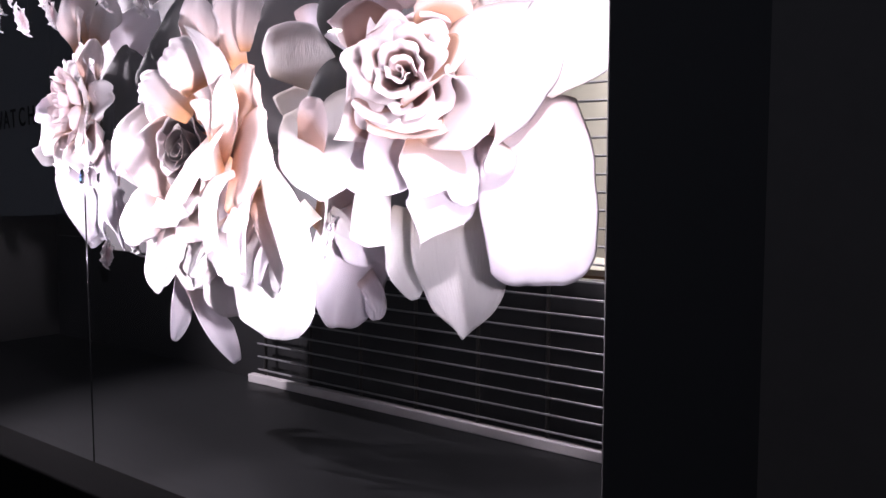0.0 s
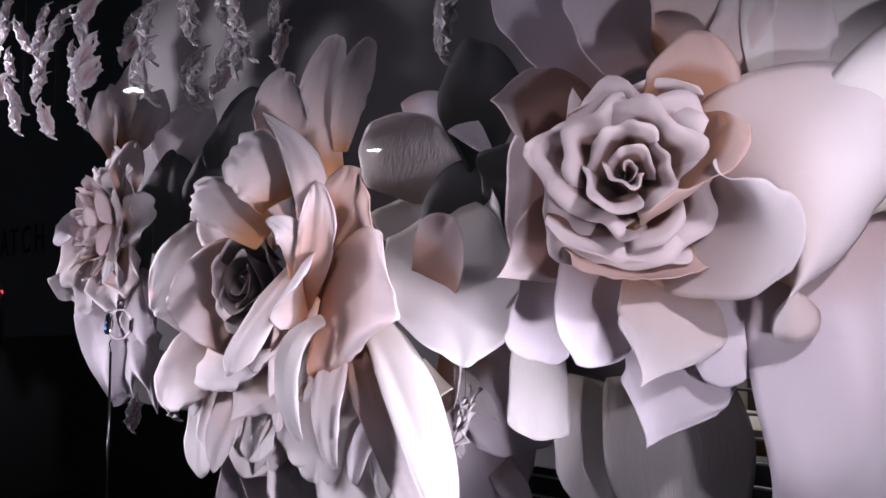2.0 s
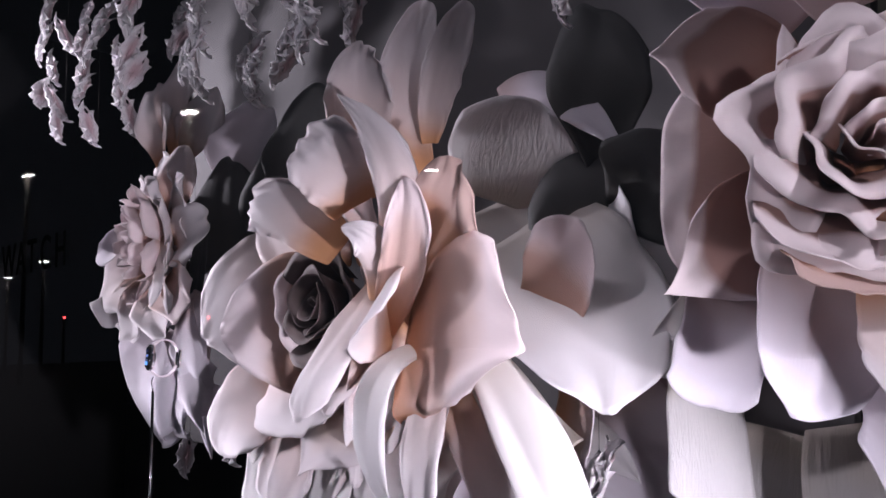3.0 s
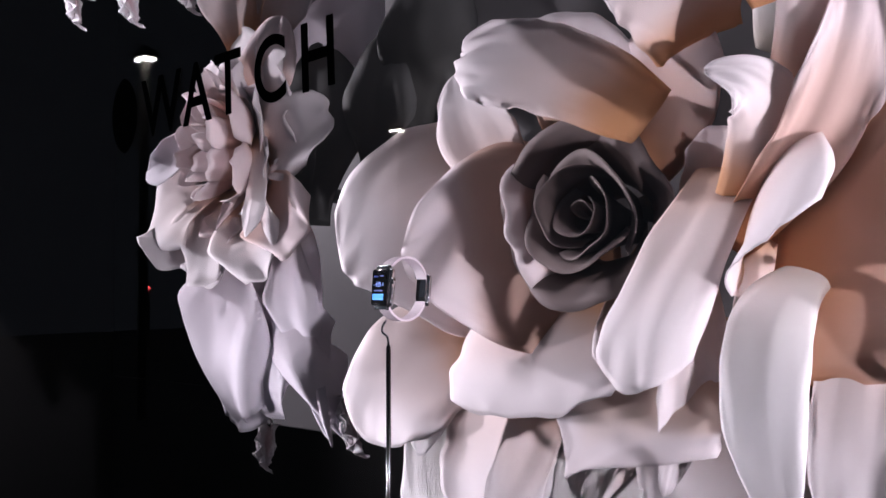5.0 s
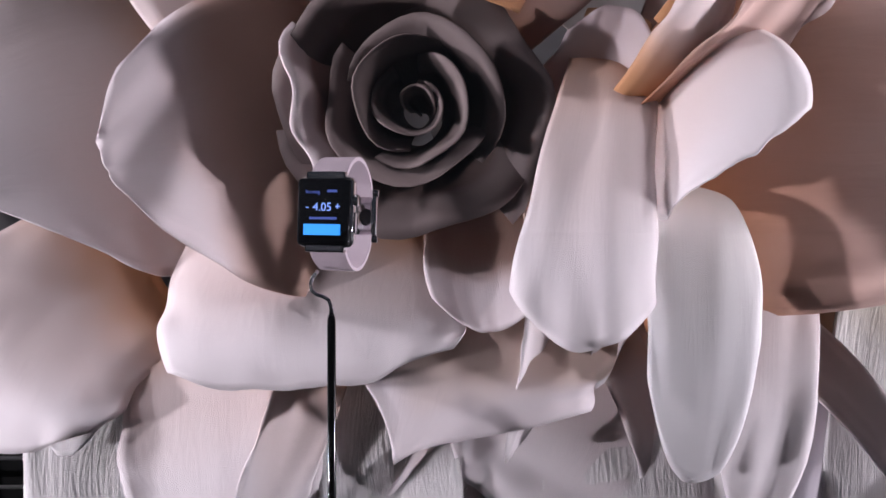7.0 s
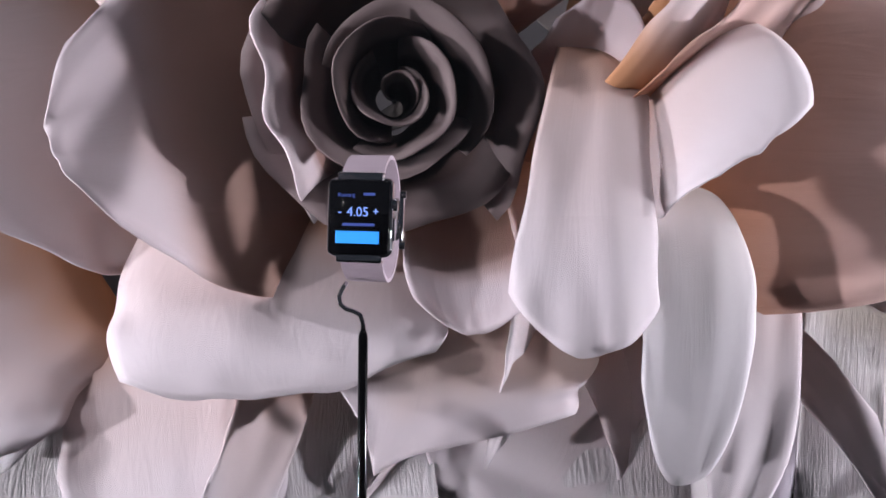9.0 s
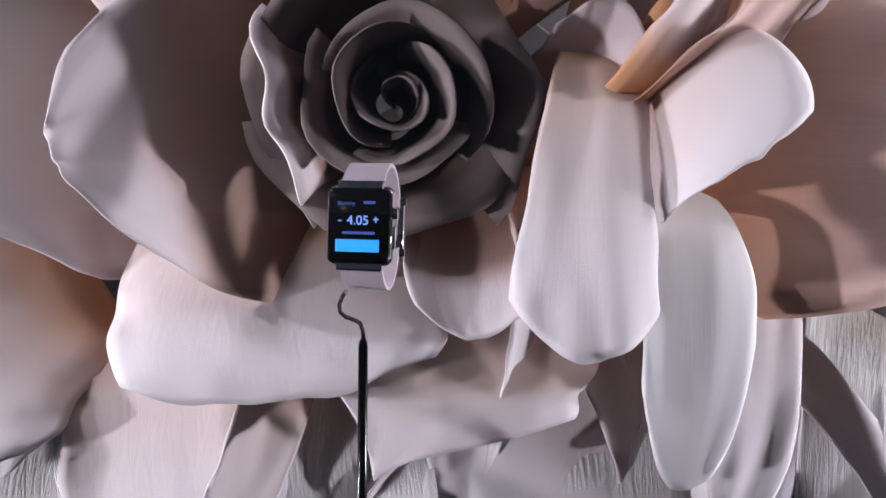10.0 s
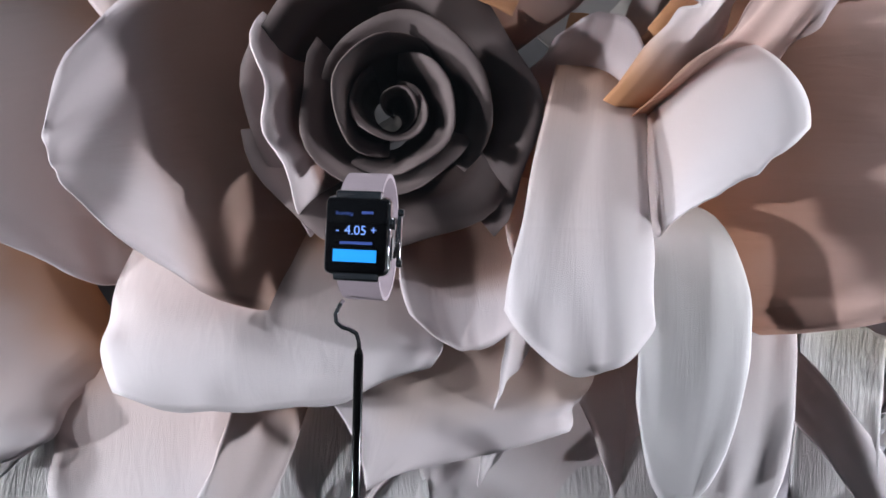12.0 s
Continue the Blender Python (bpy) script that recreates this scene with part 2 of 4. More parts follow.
def petal_mesh(base, tip, width, mat, face=(0, -1, 0.1), cup=0.15, bow=0.1, curl=0.1, edge=0.06, ruffle=0.085, point=0.0, neck=0.3,
               twist=0, widest=0.6, sides=(22, 18), thick=0.0013):
    """A sheet of paper from base to tip whose inner side looks along face: cupped across, bowed along, its rim rolled back and waved."""
    PETALS[0] += 1
    seed = PETALS[0] * 3.71
    b, t = Vector(base), Vector(tip)
    d = t - b
    length = d.length
    d.normalize()
    n = Vector(face)
    n = (n - d * n.dot(d)).normalized()
    if twist:
        n = (Matrix.Rotation(radians(twist), 3, d) @ n).normalized()
    s = d.cross(n)
    nu, nv = sides
    top = []
    for i in range(nu + 1):
        u = i / nu
        prof = neck + (1 - neck) * smoothstep(0, widest, u)
        if u > widest:
            prof *= 1 - (0.1 + 0.35 * point) * ((u - widest) / (1 - widest)) ** 1.6
        for j in range(nv + 1):
            v = 2 * j / nv - 1
            rim = max(abs(v), smoothstep(0.55, 1.0, u))
            # the rim runs round, or to a point
            short = (1 - point) * 0.29 * abs(v) ** 2.6 + point * (0.5 * abs(v) ** 1.15)
            along = u * (1 - short * smoothstep(0.15, 1.0, u))
            off = cup * width * prof * (v * v - 0.25) + bow * length * math.sin(math.pi * u)
            off -= curl * length * max(0, (u - 0.6) / 0.4) ** 2
            off -= edge * width * max(0, (abs(v) - 0.6) / 0.4) ** 2 * smoothstep(0.1, 0.6, u)
            wave = noise.noise(Vector((u * 2.2 + seed, v * 1.7, seed))) + 0.3 * noise.noise(Vector((u * 5 + seed, v * 4, -seed)))
            off += ruffle * width * wave * (0.4 + 1.5 * rim ** 3) * smoothstep(0, 0.3, u)
            sway = 0.08 * width * noise.noise(Vector((seed, u * 2.0, v * 1.5)))
            reach = 0.07 * length * noise.noise(Vector((v * 1.9, seed, u))) * u
            top.append(b + d * (along * length + reach) + s * (v * width / 2 * prof + sway * u) + n * off)
    return sheet_mesh(top, nu, nv, mat, thick)


def petal(flower, base, tip, width, mat, name="petal", label="", **shape):
    ob = new(name, petal_mesh(base, tip, width, mat, **shape))
    if flower:
        ob.parent = flower
        ob.matrix_parent_inverse = Matrix.Translation(flower.location).inverted()
    if label:
        ob["label"] = label
    return ob


def leaf(flower, root, belly, tip, right, left, mat, face=(-0.1, -1, 0.05), cup=0.1, roll=(0, 0, 0), rim=0.2, point=0.0, wave=0.028, ruffle=0.035,
         sides=(26, 24), thick=0.0016):
    """A paper petal along a rib from root over belly to tip. right and left: half widths at root, middle and end, as one looks along the rib with the
    inner side up. roll: radians by which the right, left and end rims are rolled back (or, below zero, forward) on a round former."""
    PETALS[0] += 1
    seed = PETALS[0] * 3.71
    a, m, c = Vector(root), Vector(belly), Vector(tip)
    k = m * 2 - (a + c) / 2
    length = (m - a).length + (c - m).length
    f = Vector(face).normalized()
    nu, nv = sides

    def through_three(w, u):
        return w[0] * (1 - u) * (1 - 2 * u) + 4 * w[1] * u * (1 - u) + w[2] * u * (2 * u - 1)

    def rolled(s, amount, band):
        """How far out and how far down a strip of unit length reaches at s when its last part is bent round."""
        if not amount or s < 1 - band:
            return s, 0.0
        q = (s - 1 + band) / band * amount
        return 1 - band + band / amount * math.sin(q), band / amount * (1 - math.cos(q))

    top = []
    for i in range(nu + 1):
        u = i / nu
        for j in range(nv + 1):
            v = 2 * j / nv - 1
            side = right if v > 0 else left
            short = (1 - point) * rim * abs(v) ** 3.2 + point * 0.6 * abs(v) ** 1.2
            reach = u * (1 - short * smoothstep(0.1, 1.0, u))
            on, sunk = rolled(reach, roll[2], 0.28)
            on /= rolled(1, roll[2], 0.28)[0]
            sunk *= length
            t = min(1.0, on)
            rib = a * (1 - t) ** 2 + k * 2 * t * (1 - t) + c * t * t
            way = ((k - a) * (1 - t) + (c - k) * t).normalized()
            across = way.cross(f).normalized()
            up = across.cross(way)
            w = max(0.003, through_three(side, reach))
            bend = roll[0] if v > 0 else roll[1]
            out, low = rolled(abs(v), bend, 0.4)
            out /= rolled(1, bend, 0.4)[0]
            off = cup * w * v * v - low * w - sunk
            slow = noise.noise(Vector((u * 1.7 + seed, v * 1.3, seed)))
            off += wave * length * slow * smoothstep(0, 0.4, u)
            edge = max(abs(v) ** 4, u ** 6)
            off += ruffle * w * noise.noise(Vector((u * 6 + seed, v * 5, 1.3))) * 2 * edge
            sway = 0.12 * w * noise.noise(Vector((seed, u * 2.6, 2.0 if v > 0 else -2.0))) * abs(v)
            run = 0.03 * length * noise.noise(Vector((v * 1.9, seed, 0.5))) * u
            top.append(rib + across * (math.copysign(out, v) * w + sway) + up * off + way * run)
    return sheet(flower, top, nu, nv, mat, thick)


def rosette(flower, centre, axis, rings, mat, start=0.0, sides=(14, 12), name="petal", squash=1.0, ruffle=0.09):
    """Rings of cupped petals round an axis: each ring is (count, radius, rise of the rim, petal width, cup, curl, material)."""
    axis = Vector(axis).normalized()
    e1 = axis.cross(Vector((0, 0, 1)))
    e1 = e1.normalized() if e1.length > 0.1 else Vector((1, 0, 0))
    e2 = e1.cross(axis)
    c = Vector(centre)
    for k, (count, radius, rise, width, cup, curl, own) in enumerate(rings):
        for i in range(count):
            a = start + 2 * math.pi * (i + 0.5 * (k % 2) + 0.12 * math.sin(i * 5 + k)) / count
            out = e1 * math.cos(a) + e2 * math.sin(a) * squash
            r = radius * (1 + 0.1 * math.sin(i * 7.3 + k * 2))
            base = c + out * radius * 0.12
            tip = c + out * r + axis * rise
            inner = axis * radius - out * max(0.02, rise)
            petal(flower, base, tip, width, own or mat, name=name, face=tuple(inner), cup=cup, curl=curl, bow=-0.12, edge=0.06, ruffle=ruffle, neck=0.45, sides=sides)


def wrap(flower, centre, axis, angle, span, root, rim, height, mat, flare=0.25, spiral=0.0, sides=(12, 20), thick=0.002, wave=0.1):
    """A petal wrapped round an axis like the heart of a rose: part of a cone, its rim rolled outwards."""
    PETALS[0] += 1
    seed = PETALS[0] * 2.13
    axis = Vector(axis).normalized()
    e1 = axis.cross(Vector((0, 0, 1))).normalized()
    e2 = e1.cross(axis)
    c = Vector(centre)
    nu, nv = sides
    top = []
    for i in range(nu + 1):
        u = i / nu
        for j in range(nv + 1):
            v = 2 * j / nv - 1
            a = radians(angle + span / 2 * v)
            r = root + (rim - root) * u ** 1.2 + spiral * v + flare * rim * max(0, (u - 0.72) / 0.28) ** 2
            r *= 1 + wave * noise.noise(Vector((v * 2.2, seed, u)))
            lift = height * u * (1 - 0.30 * abs(v) ** 2.4) * (1 + 0.8 * wave * noise.noise(Vector((seed, v * 2.5, 0.3))))
            lift -= flare * rim * 0.5 * max(0, (u - 0.8) / 0.2) ** 2
            top.append(c + (e1 * math.cos(a) + e2 * math.sin(a)) * r + axis * lift)
    return sheet(flower, top, nu, nv, mat, thick)

# ---- the shop window ----
def slab(name, bm, mat, label, category):
    return tagged(link_mesh(name, bm, mat), label, category, kind="structure")


slab("pavement", box(-30, -30, -0.1, 30, 1.12, 0.0), PAVING, "dark paved street in front of the shop", "pavement")
slab("bulkhead", box(-6.0, 1.12, 0.0, 2.0, 1.26, 0.585, 0.006), CLOTH, "black bulkhead under the shop window", "wall")
slab("floor", box(-6.0, 1.26, 0.0, 2.0, 3.06, 0.27), FLOOR, "dark grey floor of the display window", "floor")
slab("ceiling", box(-6.0, 1.26, 3.0, 2.0, 7.0, 3.1), BLACK, "black ceiling over the display", "ceiling")
slab("wall_west", box(-6.1, 1.12, 0.0, -6.0, 7.0, 3.1), BLACK, "black side wall of the display", "wall")
slab("wall_east", box(2.0, 1.12, 0.0, 2.1, 7.0, 3.1), BLACK, "black side wall", "wall")
slab("fascia", box(-6.0, 1.08, 2.9, 2.0, 1.26, 4.6), BLACK, "black fascia above the window", "wall")
slab("post", box(-0.652, 1.205, 0.0, -0.40, 1.32, 4.6, 0.004), BLACK, "black upright post beside the window glass", "post")
slab("pier", box(-0.40, 1.19, 0.0, 2.0, 1.34, 4.6), FRAME, "dark brown metal pier beside the window", "wall")
pane = slab("window_1", box(-6.0, 1.214, 0.585, -0.652, 1.222, 2.9), GLASS, "large clear shop window pane", "window")
pane.visible_shadow = False
# the half wall and the shop beyond it
slab("wall_back", box(-6.0, 3.06, 0.0, 2.0, 3.14, 0.975), BLACK, "black half wall behind the grille", "wall")
slab("shop_floor", box(-6.0, 3.14, -0.02, 2.0, 7.0, 0.02), WOOD, "brown wooden floor of the shop", "floor")
slab("wall_north", box(-6.0, 6.4, 0.0, 2.0, 6.5, 3.0), PLASTER, "pale grey plastered wall of the shop", "wall")
slab("curtain_wall", box(-6.0, 3.06, 0.979, -1.95, 3.14, 3.0), BLACK, "black upper wall behind the display", "wall")
board = slab("backing_board", box(-4.02, 2.30, 1.03, -1.72, 2.33, 3.0, 0.004), BOARD, "grey painted backing board behind the paper flowers", "board")

# the grille: steel rods on poles over a painted rail
grille = empty("grille", (-2.5, 3.0, 0.27), "steel rod grille on a pale painted bottom rail", "grille")
for k in range(27):
    z = 0.345 + 0.0705 * k
    rod = part("rod", tube([(-3.72, 3.0, z), (-0.3, 3.0, z)], 0.0055, 6), ROD, grille, smooth=True)
    rod.matrix_parent_inverse = Matrix.Translation(grille.location).inverted()
for k in range(10):
    x = -3.67 + 0.358 * k
    pole = part("pole", tube([(x, 3.012, 0.27), (x, 3.012, 2.99)], 0.009, 8), FRAME, grille, smooth=True)
    pole.matrix_parent_inverse = Matrix.Translation(grille.location).inverted()
rail = part("rail", box(-3.78, 2.975, 0.27, -0.3, 3.02, 0.315, 0.005), RAIL, grille, "pale painted bottom rail")
rail.matrix_parent_inverse = Matrix.Translation(grille.location).inverted()


# ---- the shop beyond the grille ----
counter = empty("shop_counter", (-1.9, 4.9, 0.02), "pale wooden shop counter with a white top", "counter")


def piece(owner, name, bm, mat, label="", smooth=False):
    ob = part(name, bm, mat, owner, label, smooth)
    ob.matrix_parent_inverse = Matrix.Translation(owner.location).inverted()
    return ob


piece(counter, "body", box(-3.2, 4.6, 0.02, -0.6, 5.2, 0.80, 0.006), WOOD, "pale brown panelled front")
piece(counter, "top", box(-3.24, 4.56, 0.80, -0.56, 5.24, 0.84, 0.006), PLASTER, "white counter top")
door = empty("door_1", (-2.36, 6.38, 0.02), "dark framed doorway in the shop wall", "door")
door["kind"] = "structure"
for x in (-3.05, -2.35):
    piece(door, "jamb", box(x - 0.05, 6.34, 0.02, x + 0.05, 6.398, 2.05, 0.004), FRAME)
piece(door, "lintel", box(-3.1, 6.34, 2.05, -2.3, 6.398, 2.15, 0.004), FRAME)
piece(door, "leaf", box(-3.0, 6.36, 0.02, -2.4, 6.398, 2.05, 0.004), FRAME, "dark closed door leaf")
picture = empty("picture", (-2.0, 5.9, 1.15), "dark blue framed panel standing on a shelf", "picture")
picture.location = (-2.2, 6.39, 1.3)
piece(picture, "frame", box(-2.42, 6.37, 1.14, -2.14, 6.398, 1.42, 0.006), FRAME, "black frame")
piece(picture, "panel", box(-2.40, 6.362, 1.16, -2.16, 6.372, 1.40), SCREEN, "dark blue panel")
shop_sign = empty("wall_sign", (-2.0, 6.39, 1.5), "row of dark bars lettered on the shop wall", "sign")
for k in range(7):
    piece(shop_sign, "bar", box(-2.16 + 0.055 * k, 6.385, 1.49, -2.125 + 0.055 * k, 6.398, 1.54), INK)


def lightbox(x, y, w, h):
    ob = empty("display_box", (x, y, 0.84), "lit white display box on the counter", "display box", "lit display boxes")
    piece(ob, "shell", box(x - w / 2, y, 0.84, x + w / 2, y + 0.12, 0.84 + h, 0.004), FRAME, "dark shell")
    piece(ob, "lit_front", box(x - w / 2 + 0.012, y - 0.006, 0.852, x + w / 2 - 0.012, y + 0.004, 0.828 + h), GLOW, "white lit front")


for x, w, h in ((-2.02, 0.15, 0.26), (-1.78, 0.2, 0.33), (-1.52, 0.12, 0.24), (-2.3, 0.16, 0.2)):
    lightbox(x, 5.0, w, h)


def bottle(x, y, h):
    ob = empty("bottle", (x, y, 0.84), "small clear glass bottle with a steel cap", "bottle", "bottles on the counter")
    r = h * 0.22
    piece(ob, "glass_body", tube([(x, y, 0.84), (x, y, 0.845), (x, y, 0.84 + h * 0.62), (x, y, 0.84 + h * 0.72), (x, y, 0.84 + h * 0.78)], [r * 0.9, r, r, r * 0.5, r * 0.4], 16), PALE_GLASS, "clear glass body", True)
    piece(ob, "cap", tube([(x, y, 0.84 + h * 0.78), (x, y, 0.84 + h)], r * 0.5, 14), CHROME, "steel cap", True)


for k in range(11):
    bottle(-2.35 + 0.095 * k, 4.72 + 0.09 * (k % 3), 0.10 + 0.05 * ((k * 7) % 4) / 3)


# ---- lamps and signals across the street, seen in the glass ----
def street_lamp(x, y, z, wide):
    ob = empty("street_lamp", (x, y, 0), "tall dark street lamp with a lit head", "street lamp", "street lamps")
    piece(ob, "pole", tube([(x, y, 0), (x, y, z + 0.15)], 0.05, 10), FRAME, "dark pole", True)
    piece(ob, "head", box(x - wide, y - 0.08, z + 0.02, x + wide, y + 0.08, z + 0.1, 0.01), FRAME)
    piece(ob, "lens", box(x - wide + 0.02, y - 0.07, z - 0.02, x + wide - 0.02, y + 0.07, z + 0.02, 0.015), BULB, "white lit lens")


street_lamp(-11.6, -8.8, 4.0, 0.13)
street_lamp(-10.6, -3.6, 3.95, 0.13)
street_lamp(-21.0, -5.6, 4.6, 0.2)
street_lamp(-24.0, -7.2, 2.9, 0.2)
street_lamp(-27.0, -7.4, 2.6, 0.2)


def signal(x, y):
    ob = empty("signal_light", (x, y, 0), "small red signal light on a short dark post", "signal light", "red signals")
    piece(ob, "post", tube([(x, y, 0), (x, y, 1.44)], 0.04, 8), FRAME, "", True)
    piece(ob, "lens", box(x - 0.04, y - 0.04, 1.44, x + 0.04, y + 0.04, 1.52, 0.01), RED, "red lit lens")


signal(-24.0, -12.0)
signal(-26.0, -8.6)


# ---- giant paper flowers ----
bloom_b = empty("paper_flower", (-2.56, 2.29, 1.50), "giant blush paper rose with shade painted into its heart", "paper flower", "giant paper flowers")
bloom_c = empty("paper_flower", (-1.45, 2.29, 1.60), "giant blush and lilac paper rose with a spiral heart", "paper flower", "giant paper flowers")
bloom_a = empty("paper_flower", (-3.55, 2.29, 1.62), "smaller pale pink paper peony with hanging petals", "paper flower", "giant paper flowers")
pale = empty("paper_flower", (-2.10, 2.29, 1.45), "large pale white paper petals behind the roses", "paper flower", "giant paper flowers")
lilac = empty("paper_flower", (-1.20, 2.98, 1.62), "small lilac paper flower with a pink heart fixed on the grille", "paper flower", "giant paper flowers")
leaves = empty("paper_leaves", (-2.05, 2.29, 1.75), "grey paper leaves with shade painted in, against the board", "paper leaves")


def stalk(flower, a, b):
    ob = part("stalk", tube([a, b], 0.018, 8), FRAME, flower, "dark hidden stalk", smooth=True)
    ob.matrix_parent_inverse = Matrix.Translation(flower.location).inverted()


stalk(bloom_b, (-2.56, 2.30, 1.50), (-2.54, 1.84, 1.50))
stalk(bloom_c, (-1.75, 2.30, 1.58), (-1.44, 1.80, 1.62))
stalk(bloom_a, (-3.55, 2.30, 1.62), (-3.55, 1.86, 1.62))
stalk(pale, (-2.10, 2.30, 1.45), (-2.08, 2.13, 1.45))
stalk(lilac, (-1.20, 2.99, 1.62), (-1.20, 2.44, 1.62))
stalk(leaves, (-2.00, 2.30, 1.75), (-2.00, 2.10, 1.75))

# middle rose
leaf(bloom_b, (-2.829, 1.95, 1.515), (-2.96, 1.87, 1.482), (-3.052, 1.79, 1.41), (0.116, 0.212, 0.058), (0.116, 0.185, 0.023), BLUSH, face=(-0.05, -1, 0.05), rim=0.15, cup=-0.05, roll=(0, -0.4, 0.2), wave=0.03)
leaf(bloom_b, (-2.909, 1.95, 1.33), (-3.01, 1.89, 1.245), (-3.054, 1.84, 1.137), (0.088, 0.128, 0.064), (0.104, 0.12, 0.104), BLUSH, face=(-0.05, -1, 0.05), rim=0.2, roll=(0.4, 0.4, 0.4))
leaf(bloom_b, (-2.779, 1.88, 1.552), (-2.818, 1.84, 1.629), (-2.823, 1.8, 1.725), (0.043, 0.08, 0.058), (0.029, 0.076, 0.043), BLUSH, face=(-0.05, -1, 0.05), rim=0.2, cup=0.15, roll=(0, 0.7, 0.5))
leaf(bloom_b, (-2.647, 1.87, 1.589), (-2.628, 1.82, 1.668), (-2.604, 1.77, 1.756), (0.054, 0.102, 0.081), (0.054, 0.102, 0.081), BLUSH, face=(-0.05, -1, 0.05), rim=0.2, cup=0.1, roll=(0.6, 0.6, 0.8))
leaf(bloom_b, (-2.539, 1.86, 1.561), (-2.48, 1.8, 1.64), (-2.446, 1.75, 1.716), (0.038, 0.071, 0.058), (0.038, 0.071, 0.058), PEACH, face=(-0.05, -1, 0.05), rim=0.25, cup=0.15, roll=(0.5, 0.5, 0.8))
leaf(bloom_b, (-2.348, 1.86, 1.546), (-2.315, 1.82, 1.633), (-2.291, 1.78, 1.717), (0.025, 0.044, 0.031), (0.025, 0.038, 0.031), BLUSH, face=(-0.05, -1, 0.05), rim=0.3, cup=0.1)
leaf(bloom_b, (-2.175, 1.97, 1.43), (-2.103, 1.93, 1.528), (-2.039, 1.9, 1.639), (0.059, 0.098, 0.065), (0.059, 0.085, 0.059), AMBER_SHADE, rim=0.2, cup=0.1)
leaf(bloom_b, (-2.129, 1.98, 1.348), (-2.05, 1.94, 1.345), (-1.986, 1.88, 1.35), (0.107, 0.134, 0.107), (0.107, 0.128, 0.094), TAN, rim=0.2, cup=0.12)
leaf(bloom_b, (-2.066, 1.9, 1.29), (-2.118, 1.82, 1.18), (-2.129, 1.8, 1.029), (0.054, 0.051, 0.042), (0.06, 0.048, 0.042), CREASED, rim=0.15, cup=0.1)
leaf(bloom_b, (-2.118, 1.9, 1.225), (-2.193, 1.82, 1.152), (-2.224, 1.8, 1.046), (0.047, 0.053, 0.041), (0.024, 0.03, 0.03), LILAC, rim=0.2, cup=-0.1, roll=(0, -0.7, 0))
leaf(bloom_b, (-2.347, 1.92, 1.262), (-2.365, 1.84, 1.157), (-2.367, 1.82, 1.02), (0.088, 0.1, 0.088), (0.088, 0.088, 0.077), CREASED, rim=0.15, cup=-0.08)
leaf(bloom_b, (-2.619, 1.93, 1.225), (-2.633, 1.87, 1.143), (-2.622, 1.84, 1.035), (0.064, 0.07, 0.058), (0.076, 0.088, 0.07), CREASED, rim=0.15, cup=0.08, roll=(-0.6, 0, 0))
leaf(bloom_b, (-2.958, 1.97, 1.271), (-2.973, 1.92, 1.197), (-2.988, 1.88, 1.119), (0.046, 0.046, 0.029), (0.029, 0.044, 0.023), CREASED, rim=0.25, cup=-0.08, roll=(0, 0, 0.6))
leaf(bloom_b, (-2.912, 1.95, 1.198), (-2.957, 1.91, 1.098), (-2.924, 1.89, 0.952), (0.073, 0.089, 0.048), (0.056, 0.065, 0.056), CREASED, face=(-0.05, -1, 0.05), rim=0.2, cup=0.05)
leaf(bloom_b, (-2.913, 1.95, 1.237), (-2.905, 1.91, 1.15), (-2.888, 1.88, 1.042), (0.023, 0.032, 0.026), (0.035, 0.053, 0.035), CREASED, rim=0.2)
leaf(bloom_b, (-2.805, 1.93, 1.264), (-2.802, 1.87, 1.159), (-2.792, 1.83, 1.048), (0.113, 0.122, 0.074), (0.096, 0.108, 0.085), BLUSH, rim=0.15, cup=-0.05, roll=(-0.6, 0.3, 0))
leaf(bloom_b, (-2.478, 1.92, 1.313), (-2.476, 1.86, 1.196), (-2.532, 1.83, 1.088), (0.047, 0.088, 0.047), (0.118, 0.159, 0.1), BLUSH, rim=0.2, cup=0.06, roll=(0.3, 0.3, 0.4))
leaf(bloom_b, (-2.24, 1.86, 1.428), (-2.251, 1.75, 1.3), (-2.264, 1.76, 1.076), (0.032, 0.059, 0.037), (0.032, 0.043, 0.037), BLUSH, rim=0.2, cup=-0.12, roll=(0, 0.8, 0.3))
leaf(bloom_b, (-2.318, 1.8, 1.416), (-2.334, 1.69, 1.324), (-2.33, 1.72, 1.128), (0.034, 0.053, 0.044), (0.034, 0.044, 0.034), WHITE, rim=0.25, cup=-0.12, roll=(0.3, 0.8, 0.3))
leaf(bloom_b, (-2.544, 1.86, 1.366), (-2.572, 1.8, 1.251), (-2.615, 1.755, 1.149), (0.075, 0.14, 0.027), (0.129, 0.162, 0.038), TAN, rim=0.1, point=0.7, cup=0.02, roll=(0.2, 0.2, 0))
leaf(bloom_b, (-2.68, 1.88, 1.398), (-2.7, 1.82, 1.303), (-2.703, 1.765, 1.228), (0.102, 0.156, 0.131), (0.086, 0.156, 0.123), BLUSH, rim=0.14, cup=0.02, roll=(0.4, 0.2, 0.8), wave=0.03)
leaf(bloom_b, (-2.611, 1.9, 1.469), (-2.764, 1.84, 1.452), (-2.869, 1.722, 1.434), (0.091, 0.161, 0.059), (0.118, 0.161, 0.032), AMBER_SHADE, rim=0.1, cup=0.16, roll=(0.3, 0.2, 0.35))
